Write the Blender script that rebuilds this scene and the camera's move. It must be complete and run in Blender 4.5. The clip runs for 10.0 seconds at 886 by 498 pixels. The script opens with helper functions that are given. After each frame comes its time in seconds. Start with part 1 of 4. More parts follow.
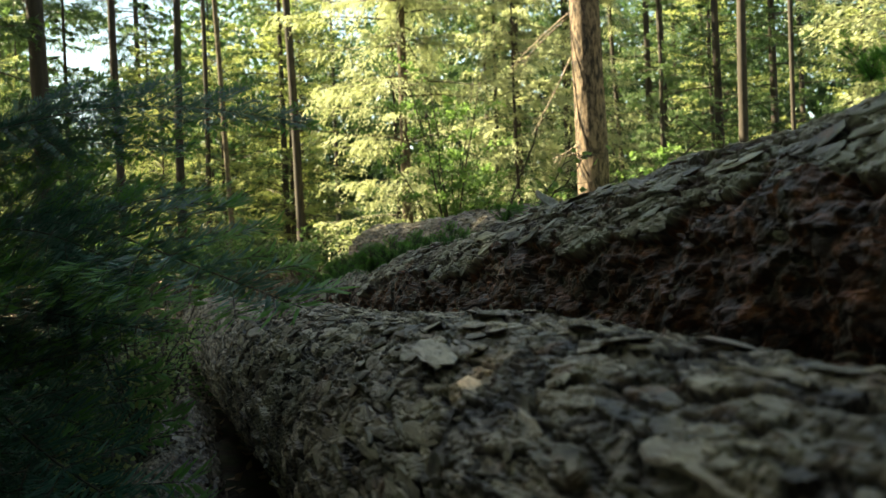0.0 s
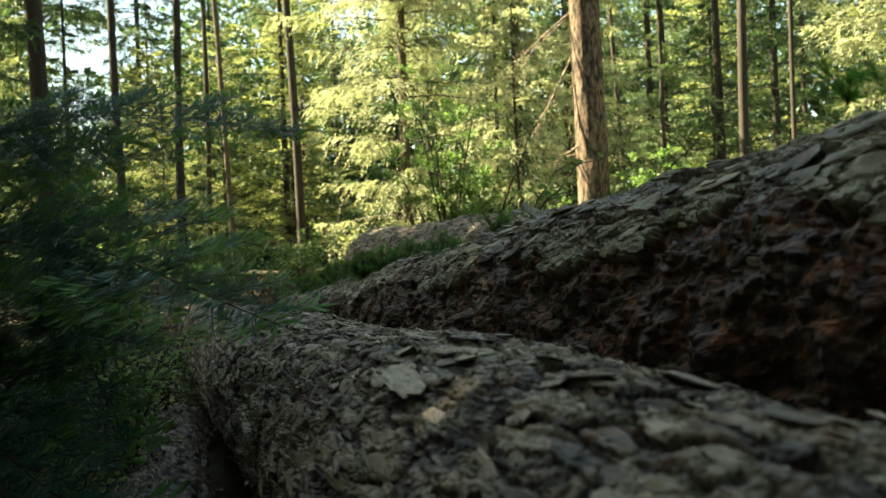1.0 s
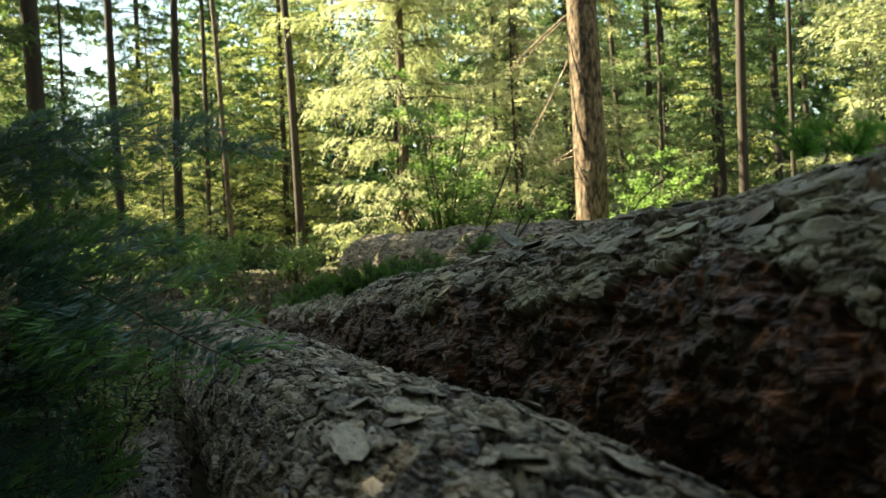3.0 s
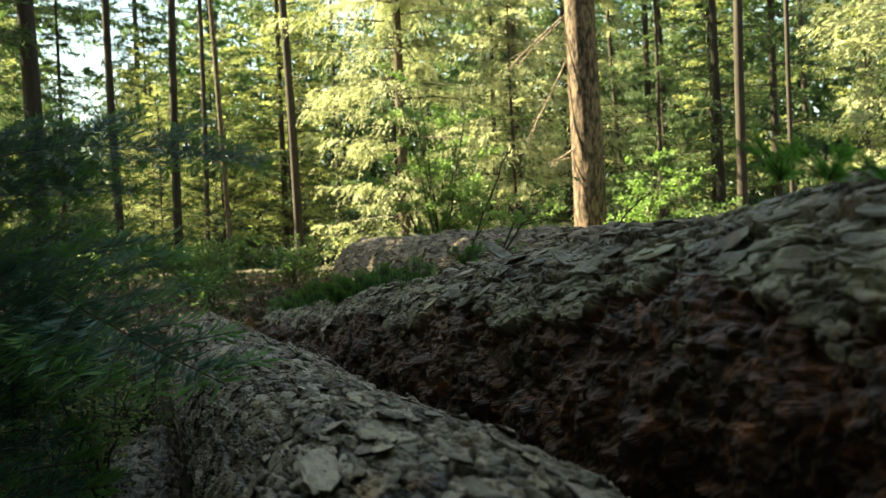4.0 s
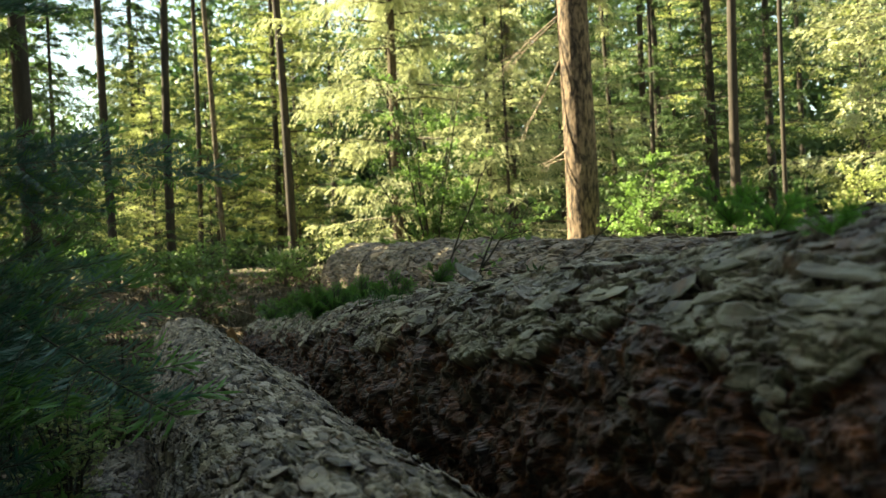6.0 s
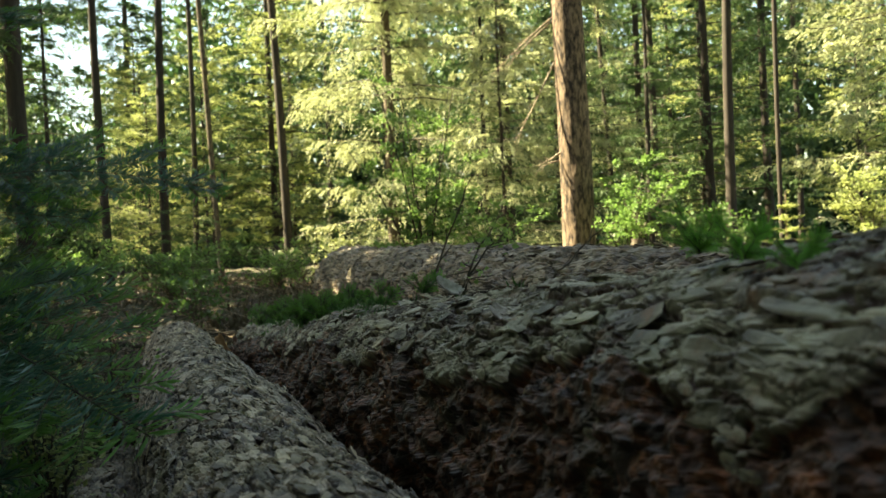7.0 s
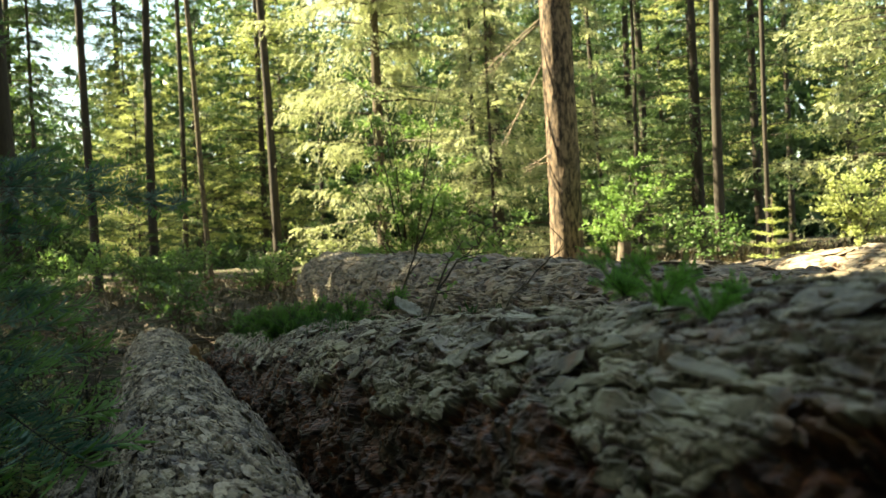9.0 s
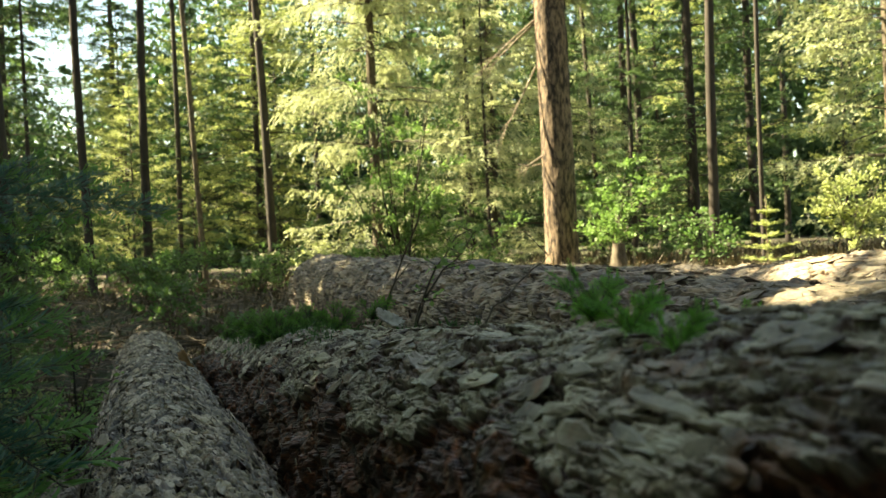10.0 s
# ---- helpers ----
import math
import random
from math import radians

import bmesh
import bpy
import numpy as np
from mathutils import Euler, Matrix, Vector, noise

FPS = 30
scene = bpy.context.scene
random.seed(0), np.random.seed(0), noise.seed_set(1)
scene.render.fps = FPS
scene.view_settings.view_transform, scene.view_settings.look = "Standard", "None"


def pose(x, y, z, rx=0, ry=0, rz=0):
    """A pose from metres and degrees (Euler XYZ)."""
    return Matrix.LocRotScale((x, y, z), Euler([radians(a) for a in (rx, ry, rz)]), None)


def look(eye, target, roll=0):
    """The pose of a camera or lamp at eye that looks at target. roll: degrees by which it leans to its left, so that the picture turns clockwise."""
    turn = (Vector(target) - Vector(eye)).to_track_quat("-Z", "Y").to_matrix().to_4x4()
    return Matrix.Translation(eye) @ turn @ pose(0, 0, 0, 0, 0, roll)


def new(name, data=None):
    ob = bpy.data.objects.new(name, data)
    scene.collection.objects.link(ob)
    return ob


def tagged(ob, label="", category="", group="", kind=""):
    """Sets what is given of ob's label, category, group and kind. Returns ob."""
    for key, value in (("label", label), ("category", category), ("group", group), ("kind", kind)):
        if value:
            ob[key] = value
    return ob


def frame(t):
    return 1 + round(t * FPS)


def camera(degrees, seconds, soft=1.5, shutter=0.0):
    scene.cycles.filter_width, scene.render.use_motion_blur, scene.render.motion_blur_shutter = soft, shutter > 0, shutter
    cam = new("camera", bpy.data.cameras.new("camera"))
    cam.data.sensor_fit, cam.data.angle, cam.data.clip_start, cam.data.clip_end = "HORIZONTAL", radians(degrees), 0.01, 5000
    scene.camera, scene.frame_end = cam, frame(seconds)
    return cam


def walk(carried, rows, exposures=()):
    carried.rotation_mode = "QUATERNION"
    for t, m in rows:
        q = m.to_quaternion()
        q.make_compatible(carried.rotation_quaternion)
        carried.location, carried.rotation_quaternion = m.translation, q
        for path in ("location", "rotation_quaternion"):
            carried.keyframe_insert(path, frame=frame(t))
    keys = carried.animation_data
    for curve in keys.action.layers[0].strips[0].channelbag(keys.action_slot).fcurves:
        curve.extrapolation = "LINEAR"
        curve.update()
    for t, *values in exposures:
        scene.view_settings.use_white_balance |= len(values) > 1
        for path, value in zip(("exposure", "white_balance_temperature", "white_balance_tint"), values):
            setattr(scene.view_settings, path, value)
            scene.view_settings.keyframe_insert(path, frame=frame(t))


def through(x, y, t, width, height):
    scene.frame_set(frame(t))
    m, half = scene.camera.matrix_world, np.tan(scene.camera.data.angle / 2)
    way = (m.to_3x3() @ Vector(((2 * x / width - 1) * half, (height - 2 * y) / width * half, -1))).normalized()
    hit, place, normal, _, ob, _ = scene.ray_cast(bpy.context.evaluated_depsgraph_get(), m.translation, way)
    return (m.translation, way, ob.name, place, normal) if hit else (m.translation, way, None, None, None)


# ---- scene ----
cam = camera(46.0, 10.0, soft=1.5)
PATH = [
    (0, (0.0014, -0.0135, 0.6944), (-0.020, 19.986, 0.875), -2.225),
    (0.5, (0.0329, 0.0075, 0.7167), (-0.026, 20.007, 0.887), -2.234),
    (1, (0.0641, 0.0138, 0.7405), (-0.028, 20.013, 0.892), -2.283),
    (1.5, (0.0919, 0.0214, 0.7612), (-0.027, 20.021, 0.899), -2.308),
    (2, (0.1185, 0.0311, 0.7849), (-0.022, 20.030, 0.904), -2.320),
    (2.5, (0.1417, 0.0409, 0.8161), (-0.015, 20.040, 0.911), -2.324),
    (4, (0.2182, 0.0705, 0.8899), (0.027, 20.070, 0.923), -2.412),
    (4.5, (0.2419, 0.0814, 0.9096), (0.051, 20.080, 0.927), -2.381),
    (5, (0.2686, 0.0931, 0.9284), (0.081, 20.092, 0.928), -2.412),
    (5.5, (0.2935, 0.1080, 0.9481), (0.112, 20.107, 0.932), -2.407),
    (7, (0.3763, 0.1461, 1.0181), (0.233, 20.145, 0.944), -2.468),
    (7.5, (0.4069, 0.1547, 1.0356), (0.290, 20.154, 0.953), -2.451),
    (8, (0.4411, 0.1639, 1.0520), (0.342, 20.163, 0.960), -2.477),
    (8.5, (0.4726, 0.1744, 1.0699), (0.379, 20.174, 0.963), -2.494),
    (9, (0.5038, 0.1847, 1.0868), (0.438, 20.184, 0.966), -2.531),
    (9.5, (0.5312, 0.1985, 1.1048), (0.488, 20.198, 0.974), -2.495),
    (10, (0.5567, 0.2070, 1.1260), (0.530, 20.206, 0.970), -2.514),
]
walk(cam, [(t, look(eye, target, roll)) for t, eye, target, roll in PATH], exposures=[(0, 2.98, 8300, -1), (10, 3.0, 8300, -1)])
cam.data.dof.use_dof = True
cam.data.dof.focus_distance, cam.data.dof.aperture_fstop = 4.0, 5.6

# ---- daylight ----
SUN_AZ, SUN_EL = 74.0, 45.0      # degrees to the left of straight ahead, and above the horizon
world = bpy.data.worlds.new("world")
scene.world = world
world.use_nodes = True
wn = world.node_tree.nodes
sky = wn.new("ShaderNodeTexSky")
sky.sky_type, sky.sun_disc = "NISHITA", False
sky.sun_elevation, sky.sun_rotation = radians(SUN_EL), radians(-SUN_AZ)
world.node_tree.links.new(sky.outputs[0], wn["Background"].inputs[0])
wn["Background"].inputs[1].default_value = 0.05
sun_data = bpy.data.lights.new("sun", "SUN")
sun_data.energy, sun_data.angle, sun_data.color = 5.0, radians(0.6), (1.0, 0.9, 0.72)
sun = new("sun", sun_data)
to_sun = Vector((-math.sin(radians(SUN_AZ)) * math.cos(radians(SUN_EL)),
                 math.cos(radians(SUN_AZ)) * math.cos(radians(SUN_EL)), math.sin(radians(SUN_EL))))
sun.matrix_world = look(to_sun * 60, (0, 0, 0))


# ---- materials ----
def material(name):
    m = bpy.data.materials.new(name)
    m.use_nodes = True
    nt = m.node_tree
    return m, nt, nt.nodes["Principled BSDF"]


def noise_node(nt, scale, detail=5.0, rough=0.6, stretch=(1, 1, 1), coords="Object"):
    tc = nt.nodes.new("ShaderNodeTexCoord")
    mp = nt.nodes.new("ShaderNodeMapping")
    mp.inputs["Scale"].default_value = stretch
    n = nt.nodes.new("ShaderNodeTexNoise")
    n.inputs["Scale"].default_value, n.inputs["Detail"].default_value = scale, detail
    n.inputs["Roughness"].default_value = rough
    nt.links.new(tc.outputs[coords], mp.inputs[0])
    nt.links.new(mp.outputs[0], n.inputs["Vector"])
    return n.outputs["Fac"]


def ramp(nt, fac, stops):
    r = nt.nodes.new("ShaderNodeValToRGB")
    els = r.color_ramp.elements
    while len(els) < len(stops):
        els.new(0.5)
    for e, (p, c) in zip(els, stops):
        e.position, e.color = p, (*c, 1)
    nt.links.new(fac, r.inputs[0])
    return r.outputs[0]


def mix(nt, fac, a, b, kind="MIX"):
    m = nt.nodes.new("ShaderNodeMix")
    m.data_type, m.blend_type = "RGBA", kind
    for sock, v in ((m.inputs[0], fac), (m.inputs[6], a), (m.inputs[7], b)):
        if isinstance(v, (int, float)):
            sock.default_value = v
        elif isinstance(v, tuple):
            sock.default_value = (*v, 1)
        else:
            nt.links.new(v, sock)
    return m.outputs[2]


def bump(nt, p, fac, strength, distance):
    b = nt.nodes.new("ShaderNodeBump")
    b.inputs["Strength"].default_value, b.inputs["Distance"].default_value = strength, distance
    nt.links.new(fac, b.inputs["Height"])
    nt.links.new(b.outputs[0], p.inputs["Normal"])


def attribute(nt, name):
    a = nt.nodes.new("ShaderNodeAttribute")
    a.attribute_name = name
    return a.outputs["Fac"]


def bark_material(name, low, mid, high, rot_and_crack_shade, algae, algae_amount=0.5):
    """Scaly bark: layers differ in tint, cracks hold painted shade, torn places show the rotten wood under it."""
    m, nt, p = material(name)
    comb = nt.nodes.new("ShaderNodeCombineXYZ")
    nt.links.new(attribute(nt, "lengthwise"), comb.inputs[0])
    nt.links.new(attribute(nt, "across"), comb.inputs[1])

    def grain_of(scale, stretch, detail, rough, twist=0.6):
        mp = nt.nodes.new("ShaderNodeMapping")
        mp.inputs["Scale"].default_value = stretch
        n = nt.nodes.new("ShaderNodeTexNoise")
        n.inputs["Scale"].default_value, n.inputs["Detail"].default_value, n.inputs["Roughness"].default_value = scale, detail, rough
        n.inputs["Distortion"].default_value = twist
        nt.links.new(comb.outputs[0], mp.inputs[0])
        nt.links.new(mp.outputs[0], n.inputs["Vector"])
        return n.outputs["Fac"]

    grain = grain_of(90, (0.3, 1, 1), 7, 0.72)
    col = ramp(nt, attribute(nt, "tint"), [(0.22, low), (0.48, mid), (0.82, high)])
    col = mix(nt, ramp(nt, grain, [(0.36, (0.75, 0.75, 0.75)), (0.56, (0, 0, 0))]), col, low)
    lichen = ramp(nt, grain_of(38, (0.6, 1, 1), 6, 0.7), [(0.60, (0, 0, 0)), (0.70, (0.5, 0.5, 0.5))])
    col = mix(nt, lichen, col, high)
    green = ramp(nt, noise_node(nt, 4.5, 6, 0.7), [(0.40, (0, 0, 0)), (0.64, (algae_amount,) * 3)])
    col = mix(nt, green, col, mix(nt, 1.0, mix(nt, 0.5, col, (1, 1, 1)), algae, "MULTIPLY"))
    rust = ramp(nt, noise_node(nt, 11.0, 5, 0.65), [(0.56, (0, 0, 0)), (0.68, (0.75, 0.75, 0.75))])
    col = mix(nt, rust, col, (0.20, 0.10, 0.045))
    # Shade in the cracks is put into the colour here.
    col = mix(nt, attribute(nt, "crack"), col, tuple(0.6 * v for v in rot_and_crack_shade))
    flecks = ramp(nt, grain_of(13, (0.9, 1, 1), 7, 0.68, 1.5), [(0.40, tuple(v * 0.15 for v in rot_and_crack_shade)), (0.49, rot_and_crack_shade), (0.56, tuple(v * 2.2 for v in rot_and_crack_shade)), (0.64, tuple(min(1, v * 5.0) for v in rot_and_crack_shade))])
    rotten = mix(nt, ramp(nt, grain, [(0.35, (0.8, 0.8, 0.8)), (0.6, (0, 0, 0))]), flecks, tuple(v * 0.3 for v in rot_and_crack_shade))
    mossy = ramp(nt, noise_node(nt, 6.0, 5, 0.65), [(0.56, (0, 0, 0)), (0.66, (0.6, 0.6, 0.6))])
    rotten = mix(nt, mossy, rotten, (0.035, 0.035, 0.015))
    col = mix(nt, ramp(nt, attribute(nt, "torn"), [(0.3, (0, 0, 0)), (0.7, (1, 1, 1))]), col, rotten)
    nt.links.new(col, p.inputs["Base Color"])
    p.inputs["Roughness"].default_value = 0.58
    p.inputs["Specular IOR Level"].default_value = 0.5
    bump(nt, p, grain, 0.8, 0.0016)
    return m


def leaf_material(name, dark, light, through=0.45, rough=0.5, spec=0.4, tips=0.0):
    """Needles and leaves: each differs a little, and lets light through."""
    m, nt, p = material(name)
    g = nt.nodes.new("ShaderNodeNewGeometry")
    info = nt.nodes.new("ShaderNodeObjectInfo")
    patch = noise_node(nt, 1.3, 3, 0.6)
    add = nt.nodes.new("ShaderNodeMath")
    add.operation = "MULTIPLY_ADD"
    nt.links.new(g.outputs["Random Per Island"], add.inputs[0])
    add.inputs[1].default_value = 0.5
    nt.links.new(patch, add.inputs[2])
    add2 = nt.nodes.new("ShaderNodeMath")
    add2.operation = "MULTIPLY_ADD"
    nt.links.new(info.outputs["Random"], add2.inputs[0])
    add2.inputs[1].default_value = 0.25
    nt.links.new(add.outputs[0], add2.inputs[2])
    if tips:      # needles grow paler from the inner limb out to the twig ends
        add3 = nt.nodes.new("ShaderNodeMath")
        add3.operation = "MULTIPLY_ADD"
        nt.links.new(attribute(nt, "outer"), add3.inputs[0])
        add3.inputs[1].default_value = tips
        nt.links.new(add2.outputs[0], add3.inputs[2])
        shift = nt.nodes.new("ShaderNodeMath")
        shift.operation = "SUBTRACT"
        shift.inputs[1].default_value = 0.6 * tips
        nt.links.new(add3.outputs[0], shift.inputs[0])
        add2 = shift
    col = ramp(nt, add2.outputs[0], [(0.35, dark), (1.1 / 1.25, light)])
    nt.links.new(col, p.inputs["Base Color"])
    p.inputs["Roughness"].default_value = rough
    p.inputs["Specular IOR Level"].default_value = spec
    tr = nt.nodes.new("ShaderNodeBsdfTranslucent")
    nt.links.new(mix(nt, 1.0, col, (1.08, 1.08, 0.92), "MULTIPLY"), tr.inputs[0])
    ms = nt.nodes.new("ShaderNodeMixShader")
    ms.inputs[0].default_value = through
    nt.links.new(p.outputs[0], ms.inputs[1])
    nt.links.new(tr.outputs[0], ms.inputs[2])
    nt.links.new(ms.outputs[0], nt.nodes["Material Output"].inputs[0])
    return m


def wood_material(name, a, b, scale=9, stretch=(1, 1, 0.12), rough=0.8, depth=0.01, sharp=0.2):
    m, nt, p = material(name)
    n = noise_node(nt, scale, 6, 0.65, stretch)
    nt.links.new(ramp(nt, n, [(0.5 - sharp, a), (0.5 + sharp, b)]), p.inputs["Base Color"])
    p.inputs["Roughness"].default_value = rough
    bump(nt, p, n, 0.8, depth)
    return m


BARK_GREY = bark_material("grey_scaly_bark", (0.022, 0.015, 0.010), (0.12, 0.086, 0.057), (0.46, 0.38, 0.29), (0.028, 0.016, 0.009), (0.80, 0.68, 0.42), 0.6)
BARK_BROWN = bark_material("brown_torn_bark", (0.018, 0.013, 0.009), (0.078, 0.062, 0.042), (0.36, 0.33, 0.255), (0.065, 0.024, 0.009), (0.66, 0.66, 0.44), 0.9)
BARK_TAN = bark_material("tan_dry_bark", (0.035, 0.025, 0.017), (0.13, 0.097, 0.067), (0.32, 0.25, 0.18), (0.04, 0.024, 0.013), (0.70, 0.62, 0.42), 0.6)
BARK_TRUNK = wood_material("furrowed_trunk_bark", (0.026, 0.017, 0.011), (0.18, 0.145, 0.105), 24, (1, 1, 0.38), 0.9, 0.002)
BARK_PINE = wood_material("furrowed_pine_bark", (0.02, 0.013, 0.009), (0.22, 0.155, 0.105), 20, (1, 1, 0.3), 0.9, 0.0025, 0.09)
# Shaded copy of the trunk bark: the backlit trunks' shade is in the colour.
BARK_DARK = wood_material("shade_darkened_trunk_bark", (0.02, 0.016, 0.013), (0.06, 0.047, 0.037), 16, (1, 1, 0.2), 0.9, 0.002)
TWIG = wood_material("dead_twig_wood", (0.16, 0.12, 0.09), (0.36, 0.29, 0.22), 20, (1, 1, 1), 0.85, 0.004)
TWIG_DARK = wood_material("living_twig_bark", (0.035, 0.03, 0.02), (0.09, 0.075, 0.05), 30, (1, 1, 1), 0.8, 0.003)
CUT = wood_material("sawn_wood", (0.30, 0.15, 0.06), (0.55, 0.32, 0.15), 6, (1, 1, 1), 0.75, 0.004)
PALE = wood_material("weathered_pale_wood", (0.22, 0.20, 0.17), (0.55, 0.51, 0.45), 45, (1, 1, 1), 0.7, 0.003)
NEEDLE_DARK = leaf_material("deep_green_needles", (0.010, 0.045, 0.030), (0.045, 0.15, 0.095), 0.25, 0.35, 0.4)
NEEDLE_DEEP = leaf_material("dark_green_needles", (0.012, 0.045, 0.025), (0.045, 0.12, 0.06), 0.25, 0.4, 0.45)
NEEDLE_TIP = leaf_material("fresh_green_needles", (0.045, 0.15, 0.03), (0.13, 0.30, 0.06), 0.4)
# Fir needles in shaded and sunlit copies; the light is in the colour.
NEEDLE_SHADE = leaf_material("shaded_fir_needles", (0.016, 0.048, 0.020), (0.095, 0.16, 0.06), 0.35, tips=0.4)
NEEDLE_SUN = leaf_material("sunlit_yellow_green_needles", (0.10, 0.135, 0.06), (0.48, 0.52, 0.32), 0.38, tips=0.7)
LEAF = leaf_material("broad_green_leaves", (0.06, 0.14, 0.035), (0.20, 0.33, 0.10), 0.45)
# Sunlit copy of the leaf material, with the sun in its colour.
LEAF_SUN = leaf_material("sunlit_yellow_green_leaves", (0.15, 0.20, 0.07), (0.37, 0.42, 0.18), 0.5)
MOSS = leaf_material("moss_and_grass", (0.018, 0.06, 0.016), (0.05, 0.13, 0.03), 0.3)
UNDER = leaf_material("dry_and_green_undergrowth", (0.02, 0.022, 0.01), (0.07, 0.055, 0.028), 0.2)
LITTER = leaf_material("dry_brown_leaves", (0.10, 0.065, 0.035), (0.33, 0.23, 0.14), 0.2)


# ---- making meshes ----
def mesh_from(name, v, f, mat, smooth=False, **attrs):
    """A mesh from vertex and face arrays; all faces have the same number of corners."""
    v, f = np.asarray(v, np.float32), np.asarray(f, np.int32)
    me = bpy.data.meshes.new(name)
    me.vertices.add(len(v))
    me.vertices.foreach_set("co", v.ravel())
    k = f.shape[1]
    me.loops.add(f.size)
    me.loops.foreach_set("vertex_index", f.ravel())
    me.polygons.add(len(f))
    me.polygons.foreach_set("loop_start", np.arange(0, f.size, k, dtype=np.int32))
    me.polygons.foreach_set("use_smooth", np.full(len(f), smooth))
    for key, values in attrs.items():
        a = me.attributes.new(key, "FLOAT", "POINT")
        a.data.foreach_set("value", np.asarray(values, np.float32))
    me.update(calc_edges=True)
    me.materials.append(mat)
    return me


def part(name, me, parent, label="", at=None):
    ob = new(name, me)
    ob.parent = parent
    if at is not None:
        ob.matrix_basis = at
    return tagged(ob, label)


def thing(name, label, category, at=(0, 0, 0), group="", turn=0.0, size=1.0):
    e = new(name)
    e.empty_display_size = 0.1
    e.matrix_basis = Matrix.Translation(at) @ Matrix.Rotation(radians(turn), 4, "Z") @ Matrix.Scale(size, 4)
    return tagged(e, label, category, group)


def tubes(paths, sides=5):
    """Tapered tubes along paths; each path is rows of x, y, z, radius."""
    vs, fs, base = [], [], 0
    for path in paths:
        path = np.asarray(path, float)
        n = len(path)
        d = np.gradient(path[:, :3], axis=0)
        d /= np.linalg.norm(d, axis=1, keepdims=True) + 1e-9
        ref = np.where(np.abs(d[:, 2:3]) > 0.9, [[1.0, 0, 0]], [[0, 0, 1.0]])
        a = np.cross(d, ref)
        a /= np.linalg.norm(a, axis=1, keepdims=True) + 1e-9
        b = np.cross(d, a)
        th = np.arange(sides) * 2 * math.pi / sides
        ring = a[:, None] * np.cos(th)[None, :, None] + b[:, None] * np.sin(th)[None, :, None]
        vs.append((path[:, None, :3] + ring * path[:, None, 3:4]).reshape(-1, 3))
        i, j = np.meshgrid(np.arange(n - 1), np.arange(sides), indexing="ij")
        j2 = (j + 1) % sides
        fs.append(np.stack([i * sides + j, i * sides + j2, (i + 1) * sides + j2, (i + 1) * sides + j], -1).reshape(-1, 4) + base)
        base += n * sides
    return np.concatenate(vs), np.concatenate(fs)


def blades(pos, way, side, length, width, fold=0.0):
    """Leaf-shaped quads: pointed at both ends, from pos along way, broad along side."""
    n = len(pos)
    length, width = np.broadcast_to(length, n)[:, None], np.broadcast_to(width, n)[:, None]
    up = np.cross(way, side)
    v = np.stack([pos, pos + way * length * 0.45 + side * width + up * fold * width, pos + way * length,
                  pos + way * length * 0.45 - side * width + up * fold * width], 1).reshape(-1, 3)
    return v, np.arange(4 * n).reshape(-1, 4)


def unit(v):
    return v / (np.linalg.norm(v, axis=-1, keepdims=True) + 1e-9)


def wavy(rng, x, y, scale, n=7):
    """A smooth uneven surface of about -1 to 1."""
    out = np.zeros(np.broadcast(x, y).shape)
    for _ in range(n):
        a, k = rng.uniform(0, 2 * math.pi), rng.uniform(0.5, 1.8) / scale
        out += np.sin(k * (np.cos(a) * x + np.sin(a) * y) * 2 * math.pi + rng.uniform(0, 6.28))
    return out / math.sqrt(n) / 1.2


def cells(rng, u, v, period):
    """Uneven cells on a grid that closes in v: nearness to the border, a number for each cell, and the place in the cell."""
    iu, iv = np.floor(u).astype(int), np.floor(v).astype(int)
    lo = iu.min() - 1
    table = rng.random((iu.max() - lo + 3, period, 3))
    f1, f2 = np.full(u.shape, 9.0), np.full(u.shape, 9.0)
    own, off, off_v = np.zeros(u.shape), np.zeros(u.shape), np.zeros(u.shape)
    for a in (-1, 0, 1):
        for b in (-1, 0, 1):
            t = table[iu + a - lo, (iv + b) % period]
            du, dv = iu + a + t[..., 0] - u, iv + b + t[..., 1] - v
            d = np.sqrt(du * du + dv * dv)
            nearer = d < f1
            f2 = np.where(nearer, f1, np.minimum(f2, d))
            own, off, off_v = np.where(nearer, t[..., 2], own), np.where(nearer, du, off), np.where(nearer, dv, off_v)
            f1 = np.where(nearer, d, f1)
    return f2 - f1, own, off, off_v


def fbm(rng, u, v, period, octaves=5, gain=0.55):
    """Smooth noise of 0 to 1 in several octaves, which closes in v after period."""
    out, amp, total = 0.0, 1.0, 0.0
    for o in range(octaves):
        uu, vv, per = u * 2 ** o, v * 2 ** o, int(period * 2 ** o)
        iu, iv = np.floor(uu).astype(int), np.floor(vv).astype(int)
        lo = iu.min()
        table = rng.random((iu.max() - lo + 2, per))
        fu, fv = uu - iu, vv - iv
        fu, fv = fu * fu * (3 - 2 * fu), fv * fv * (3 - 2 * fv)
        a, b = table[iu - lo, iv % per], table[iu - lo, (iv + 1) % per]
        c, d = table[iu - lo + 1, iv % per], table[iu - lo + 1, (iv + 1) % per]
        out = out + amp * ((a * (1 - fv) + b * fv) * (1 - fu) + (c * (1 - fv) + d * fv) * fu)
        total, amp = total + amp, amp * gain
    return out / total


def smooth_step(x, a, b):
    t = np.clip((x - a) / (b - a), 0, 1)
    return t * t * (3 - 2 * t)


